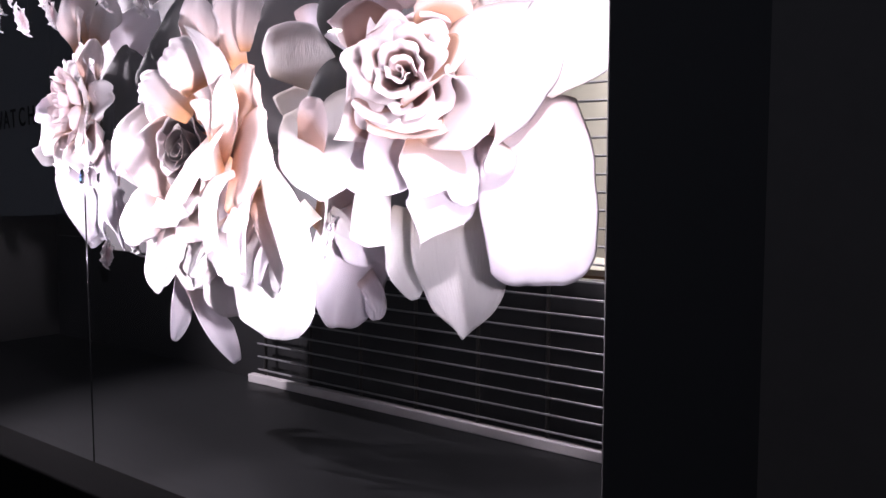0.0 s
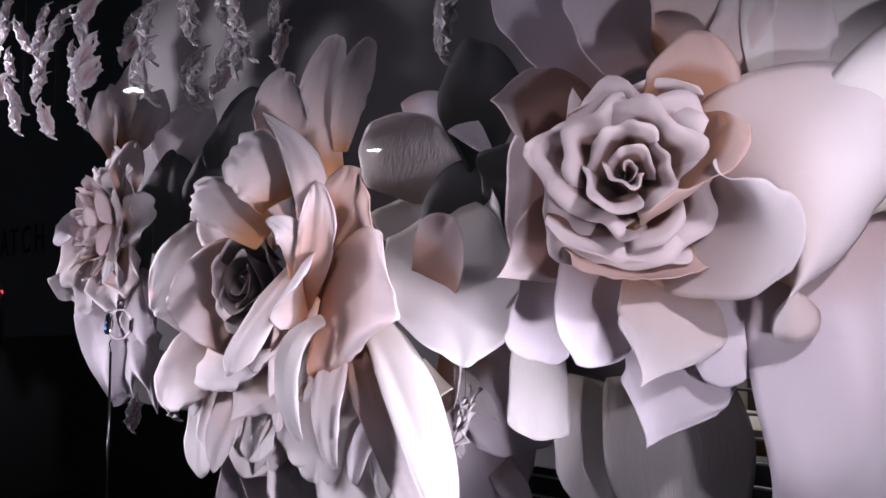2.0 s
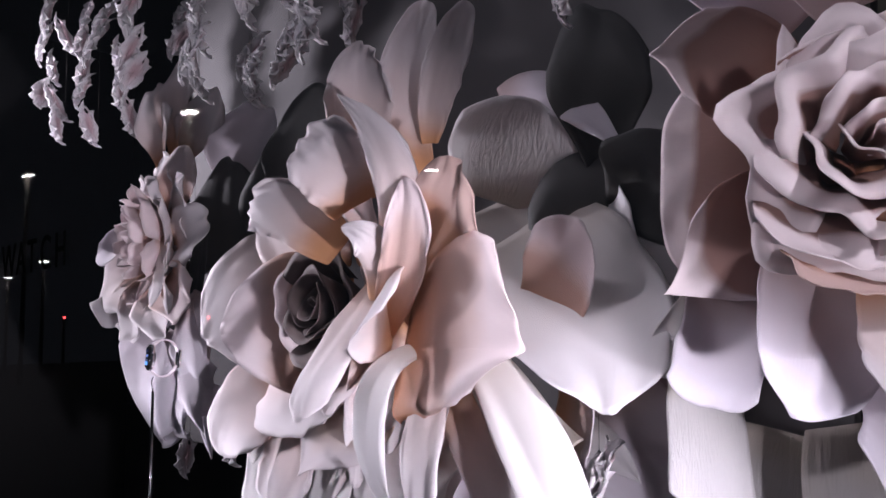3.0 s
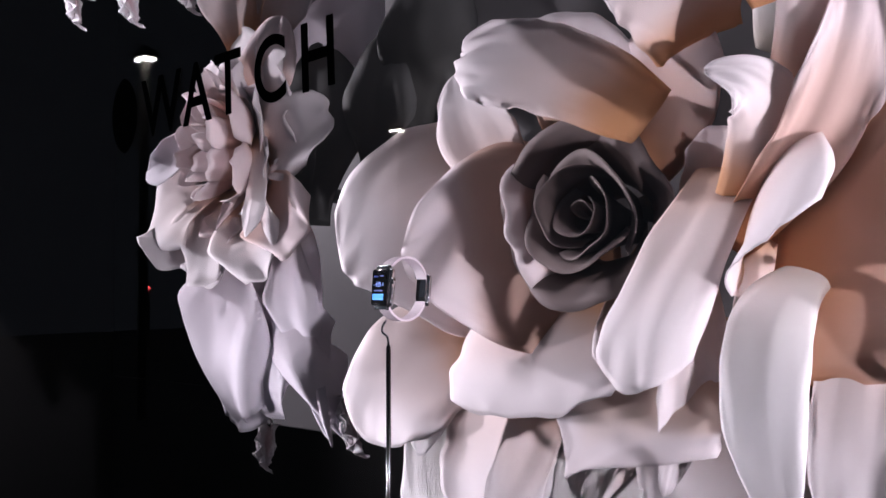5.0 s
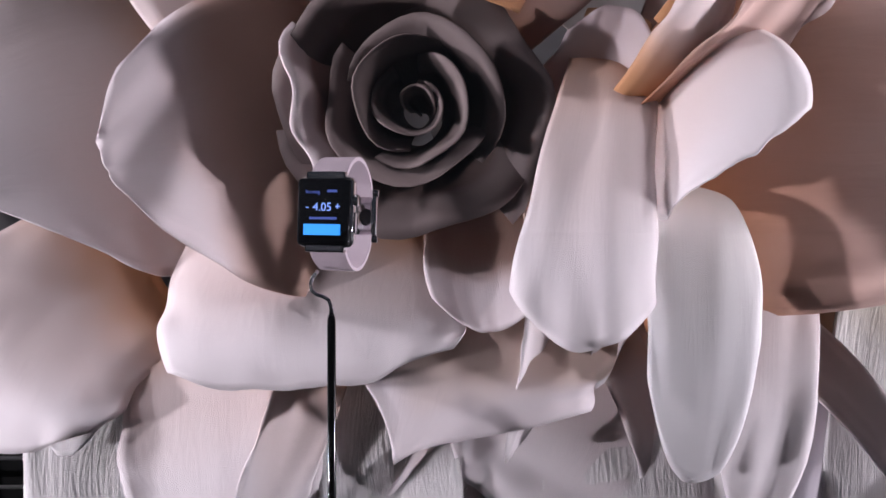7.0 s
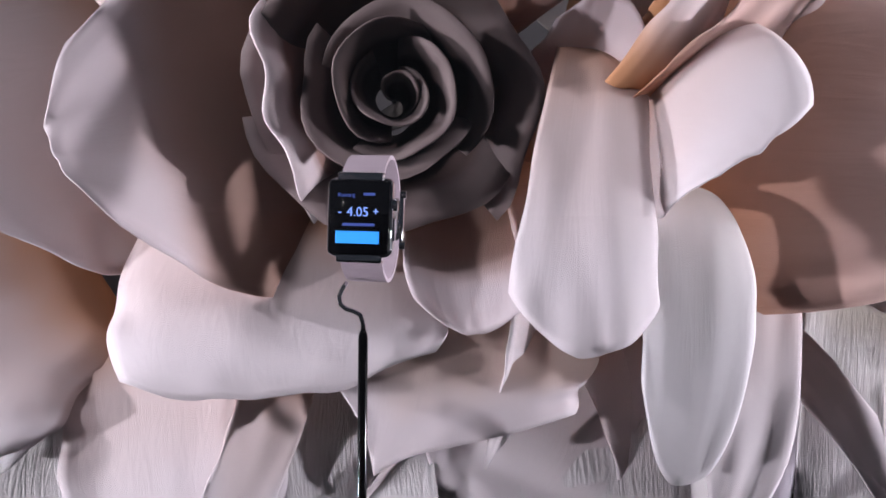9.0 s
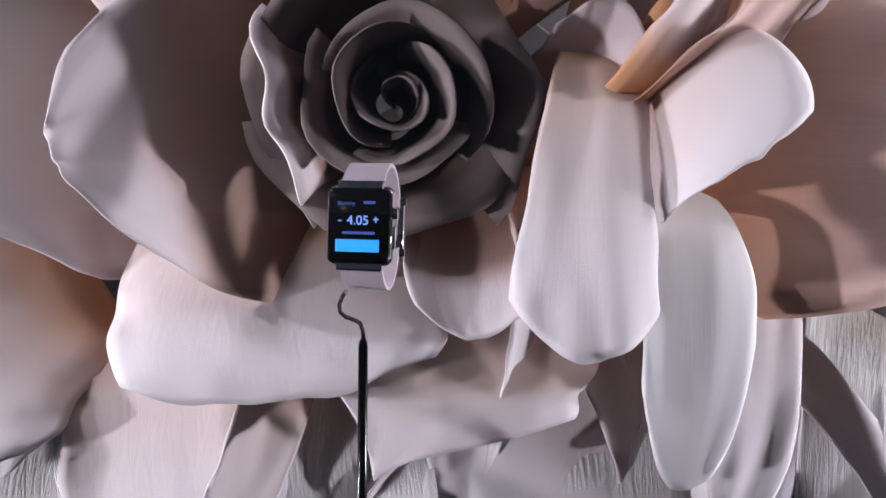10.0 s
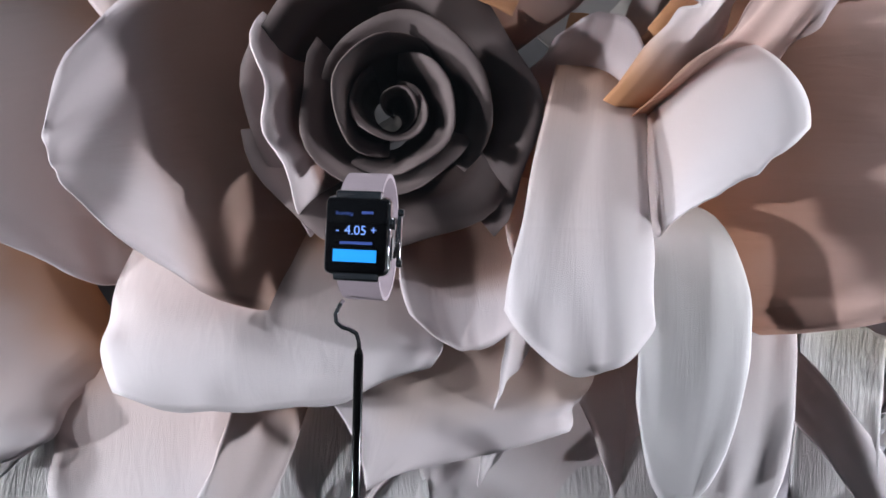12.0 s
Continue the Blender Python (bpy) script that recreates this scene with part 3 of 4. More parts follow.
leaf(bloom_b, (-2.505, 1.89, 1.471), (-2.523, 1.81, 1.359), (-2.522, 1.75, 1.281), (0.043, 0.068, 0.038), (0.065, 0.087, 0.065), AMBER_SHADE, rim=0.2, cup=0.15, roll=(0.2, 0, 0.2))
leaf(bloom_b, (-2.389, 1.83, 1.592), (-2.432, 1.7, 1.424), (-2.45, 1.615, 1.294), (0.033, 0.057, 0.076), (0.033, 0.05, 0.052), BLUSH, rim=0.16, cup=-0.12, roll=(0.15, 1.0, 0.4), wave=0.035)
leaf(bloom_b, (-2.394, 1.82, 1.481), (-2.346, 1.71, 1.467), (-2.321, 1.645, 1.443), (0.064, 0.088, 0.029), (0.064, 0.105, 0.039), BLUSH, rim=0.12, cup=-0.08, roll=(0.2, 0.9, 0.2))
leaf(bloom_b, (-2.48, 1.84, 1.458), (-2.43, 1.8, 1.511), (-2.407, 1.76, 1.583), (0.032, 0.059, 0.032), (0.032, 0.043, 0.032), PEACH, rim=0.2, cup=0.2)
leaf(bloom_b, (-2.479, 1.8, 1.766), (-2.433, 1.75, 1.902), (-2.375, 1.72, 1.978), (0.051, 0.07, 0.051), (0.051, 0.061, 0.038), BLUSH, face=(0.6, -0.8, 0.05), rim=0.3, cup=0.35, ruffle=0.16)
leaf(bloom_b, (-2.362, 1.75, 1.555), (-2.267, 1.68, 1.72), (-2.362, 1.64, 1.864), (0.02, 0.043, 0.016), (0.02, 0.036, 0.016), BLUSH, face=(0.6, -0.8, 0.05), rim=0.3, cup=-0.3, point=0.3, roll=(0.5, 0.5, 0), ruffle=0.16)
leaf(bloom_b, (-2.378, 1.87, 1.751), (-2.392, 1.84, 1.922), (-2.327, 1.84, 2.079), (0.026, 0.052, 0.042), (0.029, 0.055, 0.047), BLUSH, face=(0.6, -0.8, 0.05), rim=0.3, cup=0.35, roll=(0.5, 0, 0), ruffle=0.16)
leaf(bloom_b, (-2.358, 1.87, 1.809), (-2.319, 1.85, 1.918), (-2.242, 1.85, 2.056), (0.015, 0.046, 0.046), (0.015, 0.033, 0.038), BLUSH, face=(0.6, -0.8, 0.05), rim=0.3, cup=0.3, roll=(0.5, 0, 0), ruffle=0.16)
leaf(bloom_b, (-2.428, 1.75, 1.684), (-2.444, 1.7, 1.748), (-2.509, 1.67, 1.817), (0.056, 0.077, 0.068), (0.056, 0.077, 0.056), BLUSH, face=(0.6, -0.8, 0.05), rim=0.25, cup=0.25, roll=(0, 0.3, 0.3), ruffle=0.16)
leaf(bloom_b, (-2.481, 1.76, 1.611), (-2.645, 1.74, 1.696), (-2.776, 1.72, 1.73), (0.028, 0.055, 0.019), (0.055, 0.076, 0.069), BLUSH, face=(0.6, -0.8, 0.05), rim=0.25, cup=0.15, roll=(0, 0, 0.4), ruffle=0.16)
leaf(bloom_b, (-2.39, 1.82, 1.472), (-2.266, 1.76, 1.604), (-2.174, 1.72, 1.734), (0.052, 0.122, 0.064), (0.035, 0.058, 0.052), WARM_SHADE, face=(0.3, -0.95, 0.1), rim=0.3, cup=0.15, roll=(0.2, 0, 0.3), ruffle=0.16)
leaf(bloom_b, (-2.356, 1.81, 1.444), (-2.146, 1.71, 1.438), (-1.944, 1.618, 1.427), (0.178, 0.125, 0.026), (0.094, 0.178, 0.042), PEACH, face=(0.35, -0.9, 0.1), rim=0.2, cup=0.1, point=0.15, roll=(0.9, 0.4, 0.3), ruffle=0.05)
leaf(bloom_b, (-2.412, 1.8, 1.443), (-2.278, 1.72, 1.576), (-2.243, 1.69, 1.701), (0.023, 0.046, 0.032), (0.023, 0.039, 0.027), PEACH, face=(0.6, -0.8, 0.05), rim=0.3, cup=0.2, ruffle=0.14)
leaf(bloom_b, (-2.395, 1.77, 1.482), (-2.326, 1.7, 1.587), (-2.385, 1.67, 1.626), (0.021, 0.035, 0.016), (0.023, 0.039, 0.016), BLUSH, face=(0.6, -0.8, 0.05), rim=0.3, cup=-0.2, roll=(0, 0.6, 0), ruffle=0.16)
leaf(bloom_b, (-2.389, 1.84, 1.482), (-2.372, 1.81, 1.359), (-2.417, 1.81, 1.205), (0.027, 0.039, 0.025), (0.027, 0.042, 0.02), BLUSH, face=(0.6, -0.8, 0.05), rim=0.3, cup=-0.2, ruffle=0.1, roll=(0, 0.6, 0))
leaf(bloom_b, (-2.483, 1.83, 1.443), (-2.461, 1.8, 1.316), (-2.501, 1.81, 1.136), (0.023, 0.041, 0.026), (0.023, 0.038, 0.02), BLUSH, face=(0.6, -0.8, 0.05), rim=0.3, cup=0.2, ruffle=0.12)
leaf(bloom_b, (-2.679, 1.85, 1.285), (-2.73, 1.82, 1.127), (-2.778, 1.82, 0.996), (0.045, 0.045, 0.045), (0.038, 0.038, 0.038), BLUSH, face=(0.6, -0.8, 0.05), rim=0.3, cup=0.1, point=0.3)
leaf(bloom_b, (-2.926, 2, 1.056), (-2.981, 2.03, 0.872), (-3.047, 2.03, 0.729), (0.023, 0.047, 0.039), (0.023, 0.043, 0.031), LILAC, face=(0.6, -0.8, 0.05), rim=0.35, cup=0.1)
leaf(bloom_b, (-2.931, 2.02, 0.976), (-2.786, 2.04, 0.82), (-2.66, 2.05, 0.687), (0.019, 0.049, 0.03), (0.019, 0.053, 0.034), LILAC, face=(0.6, -0.8, 0.05), rim=0.35, cup=-0.15)
leaf(bloom_b, (-2.498, 1.88, 1.308), (-2.56, 1.87, 1.119), (-2.685, 1.88, 0.993), (0.025, 0.048, 0.014), (0.025, 0.048, 0.014), BLUSH, face=(0.6, -0.8, 0.05), rim=0.2, cup=0.2, roll=(0.5, 0.5, 0))
leaf(bloom_b, (-2.433, 1.88, 1.327), (-2.322, 1.85, 1.158), (-2.345, 1.86, 0.953), (0.032, 0.057, 0.01), (0.032, 0.057, 0.01), BLUSH, face=(0.6, -0.8, 0.05), rim=0.2, cup=-0.2, roll=(0, 0.7, 0))
leaf(bloom_b, (-2.218, 1.82, 1.429), (-1.96, 1.7, 1.228), (-1.841, 1.663, 1.012), (0.019, 0.044, 0.011), (0.027, 0.06, 0.014), WHITE, face=(0.6, -0.8, 0.05), rim=0.15, cup=-0.15, roll=(0.3, 0.6, 0))
leaf(bloom_b, (-2.427, 1.95, 1.342), (-2.248, 1.9, 1.064), (-2.206, 1.873, 0.862), (0.079, 0.146, 0.127), (0.071, 0.119, 0.095), WHITE, face=(0.6, -0.8, 0.05), rim=0.2, cup=0.08)
leaf(bloom_b, (-2.31, 1.86, 1.348), (-2.15, 1.8, 1.191), (-2.012, 1.79, 1.003), (0.036, 0.036, 0.036), (0.042, 0.042, 0.042), BLUSH, face=(0.6, -0.8, 0.05), rim=0.2, cup=0.2)
leaf(bloom_b, (-2.66, 1.92, 1.3), (-2.69, 1.9, 1.141), (-2.689, 1.9, 0.982), (0.08, 0.08, 0.08), (0.08, 0.08, 0.08), BLUSH, face=(0.6, -0.8, 0.05), rim=0.2, cup=0.2)
leaf(bloom_b, (-2.532, 1.95, 1.304), (-2.558, 1.95, 1.095), (-2.53, 1.95, 0.89), (0.104, 0.104, 0.104), (0.104, 0.104, 0.104), BLUSH, face=(0.6, -0.8, 0.05), rim=0.2, cup=0.2)
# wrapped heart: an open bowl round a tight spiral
# its near-black brown stands for shade under the upper petals
HEART_B = [(3, 0.055, 0.122, 0.100, 150, HEART_SHADE, 35, 0.10), (2, 0.040, 0.074, 0.118, 200, HEART_SHADE, 120, 0.12), (2, 0.026, 0.052, 0.122, 210, HEART_SHADE, 20, 0.1),
           (1, 0.014, 0.032, 0.115, 320, HEART_SHADE, 260, 0.08), (1, 0.006, 0.016, 0.10, 330, HEART_SHADE, 100, 0.06)]
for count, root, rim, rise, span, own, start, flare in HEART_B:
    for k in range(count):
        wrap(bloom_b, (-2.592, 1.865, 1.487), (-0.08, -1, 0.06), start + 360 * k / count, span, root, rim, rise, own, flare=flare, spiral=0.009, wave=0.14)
wrap(bloom_b, (-2.588, 1.870, 1.485), (0.05, -1, 0.0), 350, 85, 0.065, 0.136, 0.112, ROSE_SHADE, flare=0.05, wave=0.2)

# rose beside the post
leaf(bloom_c, (-1.285, 1.9, 1.79), (-1.246, 1.87, 1.953), (-1.182, 1.86, 2.105), (0.069, 0.126, 0.114), (0.069, 0.126, 0.114), WHITE, face=(0.6, -0.8, 0.05), rim=0.2, cup=0.1)
leaf(bloom_c, (-1.215, 1.86, 1.619), (-1.075, 1.88, 1.763), (-0.924, 1.92, 1.829), (0.054, 0.118, 0.054), (0.097, 0.14, 0.118), WHITE, face=(0.6, -0.8, 0.05), rim=0.2, cup=-0.2, roll=(0.6, 0.6, 0.4), wave=0.09)
leaf(bloom_c, (-1.309, 1.9, 1.414), (-1.237, 1.86, 1.314), (-1.271, 1.88, 1.16), (0.08, 0.091, 0.068), (0.091, 0.102, 0.068), LILAC, face=(0.6, -0.8, 0.05), rim=0.2, cup=-0.15, wave=0.06)
leaf(bloom_c, (-1.261, 1.88, 1.589), (-1.187, 1.86, 1.339), (-1.192, 1.91, 1.098), (0.145, 0.15, 0.15), (0.145, 0.15, 0.117), LILAC, face=(0.6, -0.8, 0.05), rim=0.12, cup=-0.25, roll=(0.5, 0.8, 0.2), wave=0.08)
leaf(bloom_c, (-1.433, 1.81, 1.556), (-1.25, 1.74, 1.612), (-1.156, 1.82, 1.553), (0.13, 0.211, 0.119), (0.097, 0.232, 0.162), BLUSH, face=(0.6, -0.8, 0.05), rim=0.2, cup=-0.22, roll=(0.5, 0.5, 0.8), wave=0.07)
leaf(bloom_c, (-1.564, 1.97, 1.328), (-1.551, 2, 1.113), (-1.557, 2.018, 0.915), (0.114, 0.123, 0.027), (0.107, 0.134, 0.029), CREASED, face=(0.6, -0.8, 0.05), rim=0.15, cup=-0.08, point=0.15, wave=0.03)
leaf(bloom_c, (-1.71, 1.99, 1.293), (-1.728, 1.98, 1.152), (-1.703, 1.97, 1.02), (0.07, 0.081, 0.028), (0.07, 0.077, 0.035), CREASED, face=(0.6, -0.8, 0.05), rim=0.25, cup=0.1)
leaf(bloom_c, (-1.63, 1.84, 1.856), (-1.716, 1.8, 1.969), (-1.779, 1.76, 2.103), (0.043, 0.08, 0.064), (0.043, 0.075, 0.064), LILAC, face=(0.6, -0.8, 0.05), rim=0.3, cup=0.2)
leaf(bloom_c, (-1.55, 1.82, 1.86), (-1.561, 1.78, 1.954), (-1.571, 1.74, 2.075), (0.04, 0.084, 0.069), (0.04, 0.079, 0.069), LILAC, face=(0.6, -0.8, 0.05), rim=0.3, cup=0.2)
leaf(bloom_c, (-1.485, 1.82, 1.859), (-1.395, 1.78, 1.929), (-1.367, 1.76, 2.047), (0.046, 0.101, 0.083), (0.046, 0.092, 0.083), BLUSH, face=(0.6, -0.8, 0.05), rim=0.3, cup=0.15)
leaf(bloom_c, (-1.412, 1.86, 1.777), (-1.326, 1.84, 1.874), (-1.262, 1.84, 1.99), (0.055, 0.101, 0.074), (0.055, 0.092, 0.074), BLUSH, face=(0.6, -0.8, 0.05), rim=0.3, cup=0.1)
leaf(bloom_c, (-1.472, 1.83, 1.431), (-1.464, 1.77, 1.312), (-1.491, 1.745, 1.212), (0.079, 0.074, 0.004), (0.102, 0.097, 0.007), LILAC, face=(0.6, -0.8, 0.05), rim=0.1, point=0.7, cup=-0.12)
leaf(bloom_c, (-1.387, 1.84, 1.507), (-1.371, 1.8, 1.406), (-1.392, 1.78, 1.326), (0.072, 0.081, 0.036), (0.072, 0.072, 0.045), LILAC, face=(0.6, -0.8, 0.05), rim=0.25, cup=-0.1)
leaf(bloom_c, (-1.478, 1.78, 1.516), (-1.444, 1.71, 1.415), (-1.461, 1.67, 1.322), (0.053, 0.067, 0.004), (0.071, 0.102, 0.011), BLUSH, face=(0.6, -0.8, 0.05), rim=0.1, point=0.6, cup=-0.15)
leaf(bloom_c, (-1.574, 1.78, 1.527), (-1.561, 1.72, 1.431), (-1.581, 1.69, 1.349), (0.076, 0.08, 0.024), (0.076, 0.08, 0.024), LILAC, face=(0.6, -0.8, 0.05), rim=0.2, cup=0.15)
leaf(bloom_c, (-1.729, 1.84, 1.501), (-1.728, 1.8, 1.415), (-1.746, 1.79, 1.342), (0.063, 0.063, 0.063), (0.063, 0.063, 0.063), LILAC, face=(0.6, -0.8, 0.05), rim=0.2, cup=0.1)
leaf(bloom_c, (-1.607, 1.86, 1.666), (-1.723, 1.83, 1.672), (-1.816, 1.8, 1.676), (0.129, 0.129, 0.129), (0.14, 0.14, 0.14), ROSE_SHADE, face=(0.6, -0.8, 0.05), rim=0.2, cup=0.1)
leaf(bloom_c, (-1.607, 1.8, 1.732), (-1.675, 1.72, 1.794), (-1.747, 1.663, 1.811), (0.04, 0.072, 0.014), (0.06, 0.07, 0.024), ROSE_SHADE, face=(0.6, -0.8, 0.05), rim=0.2, cup=0.25, point=0.3, roll=(-0.4, 0, 0))
leaf(bloom_c, (-1.585, 1.8, 1.598), (-1.657, 1.73, 1.547), (-1.739, 1.671, 1.495), (0.079, 0.084, 0.008), (0.06, 0.065, 0.01), ROSE_SHADE, face=(0.6, -0.8, 0.05), rim=0.15, cup=0.15, point=0.4)
leaf(bloom_c, (-1.487, 1.8, 1.651), (-1.417, 1.75, 1.778), (-1.389, 1.71, 1.876), (0.055, 0.077, 0.05), (0.055, 0.077, 0.059), WARM_SHADE, face=(0.6, -0.8, 0.05), rim=0.3, cup=0.15, roll=(0.4, 0, 0.2))
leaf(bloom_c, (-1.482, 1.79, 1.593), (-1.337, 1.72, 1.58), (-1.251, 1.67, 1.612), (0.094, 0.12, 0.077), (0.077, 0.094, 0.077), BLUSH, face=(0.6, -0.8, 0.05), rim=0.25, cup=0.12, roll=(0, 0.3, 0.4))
leaf(bloom_c, (-1.546, 1.79, 1.655), (-1.483, 1.71, 1.541), (-1.442, 1.66, 1.481), (0.073, 0.118, 0.091), (0.073, 0.118, 0.091), WARM_SHADE, face=(0.6, -0.8, 0.05), rim=0.2, cup=0.2, roll=(0, 0, -0.3))
leaf(bloom_c, (-1.546, 1.79, 1.665), (-1.512, 1.69, 1.569), (-1.497, 1.645, 1.517), (0.073, 0.114, 0.091), (0.073, 0.119, 0.087), ROSE_SHADE, face=(0.6, -0.8, 0.05), rim=0.2, cup=0.2, roll=(0, 0, -0.3))
leaf(bloom_c, (-1.535, 1.79, 1.664), (-1.395, 1.69, 1.642), (-1.335, 1.645, 1.624), (0.069, 0.108, 0.087), (0.069, 0.113, 0.087), WARM_SHADE, face=(0.6, -0.8, 0.05), rim=0.2, cup=0.2, roll=(0, 0, -0.3))
leaf(bloom_c, (-1.545, 1.79, 1.704), (-1.492, 1.71, 1.772), (-1.475, 1.68, 1.801), (0.074, 0.111, 0.074), (0.074, 0.111, 0.074), ROSE_SHADE, face=(0.6, -0.8, 0.05), rim=0.2, cup=0.2, roll=(0, 0, -0.3))
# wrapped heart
# deep brown at the roots is painted shade, the pale rims are paper
HEART_C = [(4, 0.062, 0.125, 0.085, 118, ROSE_SHADE), (4, 0.046, 0.092, 0.11, 112, ROSE_SHADE), (3, 0.030, 0.060, 0.125, 130, ROSE_SHADE), (2, 0.012, 0.030, 0.13, 185, ROSE_SHADE), (1, 0.004, 0.011, 0.13, 300, ROSE_SHADE)]
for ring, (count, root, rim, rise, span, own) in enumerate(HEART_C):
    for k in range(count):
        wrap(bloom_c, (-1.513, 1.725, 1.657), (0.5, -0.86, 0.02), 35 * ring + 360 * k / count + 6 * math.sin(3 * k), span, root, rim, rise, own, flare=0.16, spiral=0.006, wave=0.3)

# far peony
petal(bloom_a, (-3.534, 2.000, 1.543), (-3.579, 1.930, 1.114), 0.291, LILAC, cup=0.12, bow=0.18, curl=0.08)
petal(bloom_a, (-3.521, 2.020, 1.484), (-3.431, 1.940, 1.137), 0.228, LILAC, cup=0.1, bow=0.12, curl=0.05)
petal(bloom_a, (-3.438, 1.960, 1.435), (-3.267, 1.960, 1.091), 0.152, LILAC, cup=-0.15, bow=0.1, point=0.7, widest=0.4)
petal(bloom_a, (-3.370, 1.940, 1.530), (-3.314, 1.930, 1.242), 0.139, LILAC, cup=0.1, bow=0.1)
petal(bloom_a, (-3.519, 1.900, 1.635), (-3.776, 1.820, 1.518), 0.228, BLUSH, cup=0.15, bow=0.08, point=0.5)
petal(bloom_a, (-3.519, 1.900, 1.602), (-3.535, 1.820, 1.406), 0.219, BLUSH, cup=0.15, bow=0.08, point=0.3)
petal(bloom_a, (-3.453, 1.900, 1.597), (-3.332, 1.810, 1.429), 0.188, BLUSH, cup=0.2, bow=0.05)
petal(bloom_a, (-3.405, 1.900, 1.615), (-3.230, 1.820, 1.476), 0.163, PEACH, cup=0.2, bow=0.05)
petal(bloom_a, (-3.427, 1.920, 1.652), (-3.207, 1.850, 1.721), 0.176, BLUSH, cup=0.2, bow=0.05)
petal(bloom_a, (-3.563, 1.950, 1.911), (-3.568, 1.900, 2.161), 0.135, BLUSH, cup=0.2, bow=0.05, face=(0.4, -1, 0))
petal(bloom_a, (-3.534, 1.970, 1.944), (-3.456, 1.940, 2.250), 0.118, BLUSH, cup=0.3, bow=0.05, face=(0.4, -1, 0))
petal(bloom_a, (-3.520, 2.000, 1.929), (-3.368, 1.980, 2.123), 0.150, BLUSH, cup=0.2, bow=0.05, face=(0.4, -1, 0))
petal(bloom_a, (-3.470, 1.940, 1.733), (-3.383, 1.900, 1.948), 0.130, PEACH, cup=0.2, bow=0.05, face=(0.5, -1, 0))
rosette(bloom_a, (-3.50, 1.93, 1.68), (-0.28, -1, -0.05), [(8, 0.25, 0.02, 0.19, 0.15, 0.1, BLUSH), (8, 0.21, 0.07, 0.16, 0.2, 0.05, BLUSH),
        (7, 0.17, 0.11, 0.13, 0.25, 0.0, PEACH), (6, 0.10, 0.13, 0.09, 0.35, 0.0, ROSE_SHADE), (5, 0.055, 0.14, 0.06, 0.4, 0.0, ROSE_SHADE)], BLUSH)

leaf(bloom_a, (-3.579, 2.02, 1.436), (-3.573, 1.97, 1.28), (-3.665, 2, 1.103), (0.1, 0.125, 0.061), (0.1, 0.122, 0.111), LILAC, face=(0.1, -1, 0.05), rim=0.2, cup=-0.1, roll=(0.4, 0.4, 0), wave=0.04)
leaf(bloom_a, (-3.377, 1.99, 1.401), (-3.321, 1.95, 1.237), (-3.265, 1.95, 1.089), (0.031, 0.035, 0.004), (0.027, 0.023, 0.004), LILAC, face=(0.1, -1, 0.05), rim=0.1, cup=-0.2)
leaf(bloom_a, (-3.431, 1.98, 1.541), (-3.342, 1.93, 1.401), (-3.345, 1.94, 1.268), (0.051, 0.061, 0.041), (0.041, 0.061, 0.041), LILAC, face=(0.1, -1, 0.05), rim=0.2, cup=-0.15)
leaf(bloom_a, (-3.62, 1.93, 1.568), (-3.658, 1.87, 1.511), (-3.745, 1.82, 1.511), (0.054, 0.067, 0.006), (0.043, 0.076, 0.032), BLUSH, face=(0.1, -1, 0.05), rim=0.15, point=0.2, cup=0.1)
leaf(bloom_a, (-3.577, 1.92, 1.543), (-3.538, 1.86, 1.464), (-3.544, 1.84, 1.407), (0.042, 0.068, 0.052), (0.042, 0.062, 0.052), BLUSH, face=(0.1, -1, 0.05), rim=0.2, cup=0.1)
leaf(bloom_a, (-3.441, 1.88, 1.707), (-3.344, 1.82, 1.592), (-3.343, 1.8, 1.496), (0.019, 0.034, 0.015), (0.019, 0.034, 0.017), BLUSH, face=(0.1, -1, 0.05), rim=0.25, cup=-0.2)
leaf(bloom_a, (-3.63, 1.9, 1.762), (-3.65, 1.84, 1.678), (-3.712, 1.82, 1.649), (0.032, 0.048, 0.013), (0.032, 0.048, 0.027), LILAC, face=(0.1, -1, 0.05), rim=0.2, cup=0.15)
leaf(bloom_a, (-3.441, 1.99, 1.521), (-3.362, 1.96, 1.641), (-3.347, 1.96, 1.753), (0.036, 0.036, 0.036), (0.042, 0.042, 0.042), SHADE_GREY, face=(0.1, -1, 0.05), rim=0.3, cup=0.1)
# lilac petals
petal(lilac, (-1.212, 2.450, 1.646), (-1.095, 2.400, 1.675), 0.147, LILAC, cup=0.1, bow=0.1, point=0.4)
petal(lilac, (-1.198, 2.450, 1.686), (-1.113, 2.420, 1.770), 0.121, LILAC, cup=0.1, bow=0.1, point=0.4)
petal(lilac, (-1.211, 2.450, 1.605), (-1.176, 2.420, 1.515), 0.122, LILAC, cup=0.1, bow=0.1, point=0.4)
petal(lilac, (-1.225, 2.450, 1.674), (-1.202, 2.420, 1.792), 0.123, LILAC, cup=0.1, bow=0.1, point=0.4)
petal(lilac, (-1.174, 2.500, 1.772), (-1.092, 2.480, 1.856), 0.109, LILAC, cup=0.1, bow=0.1, point=0.4)
petal(lilac, (-1.224, 2.450, 1.399), (-1.195, 2.420, 1.300), 0.082, LILAC, cup=0.1, bow=0.1, point=0.4)
rosette(lilac, (-1.21, 2.42, 1.65), (0.6, -1, 0), [(6, 0.06, 0.015, 0.06, 0.2, 0.05, SMALL), (5, 0.04, 0.03, 0.04, 0.3, 0.0, SMALL)], SMALL)

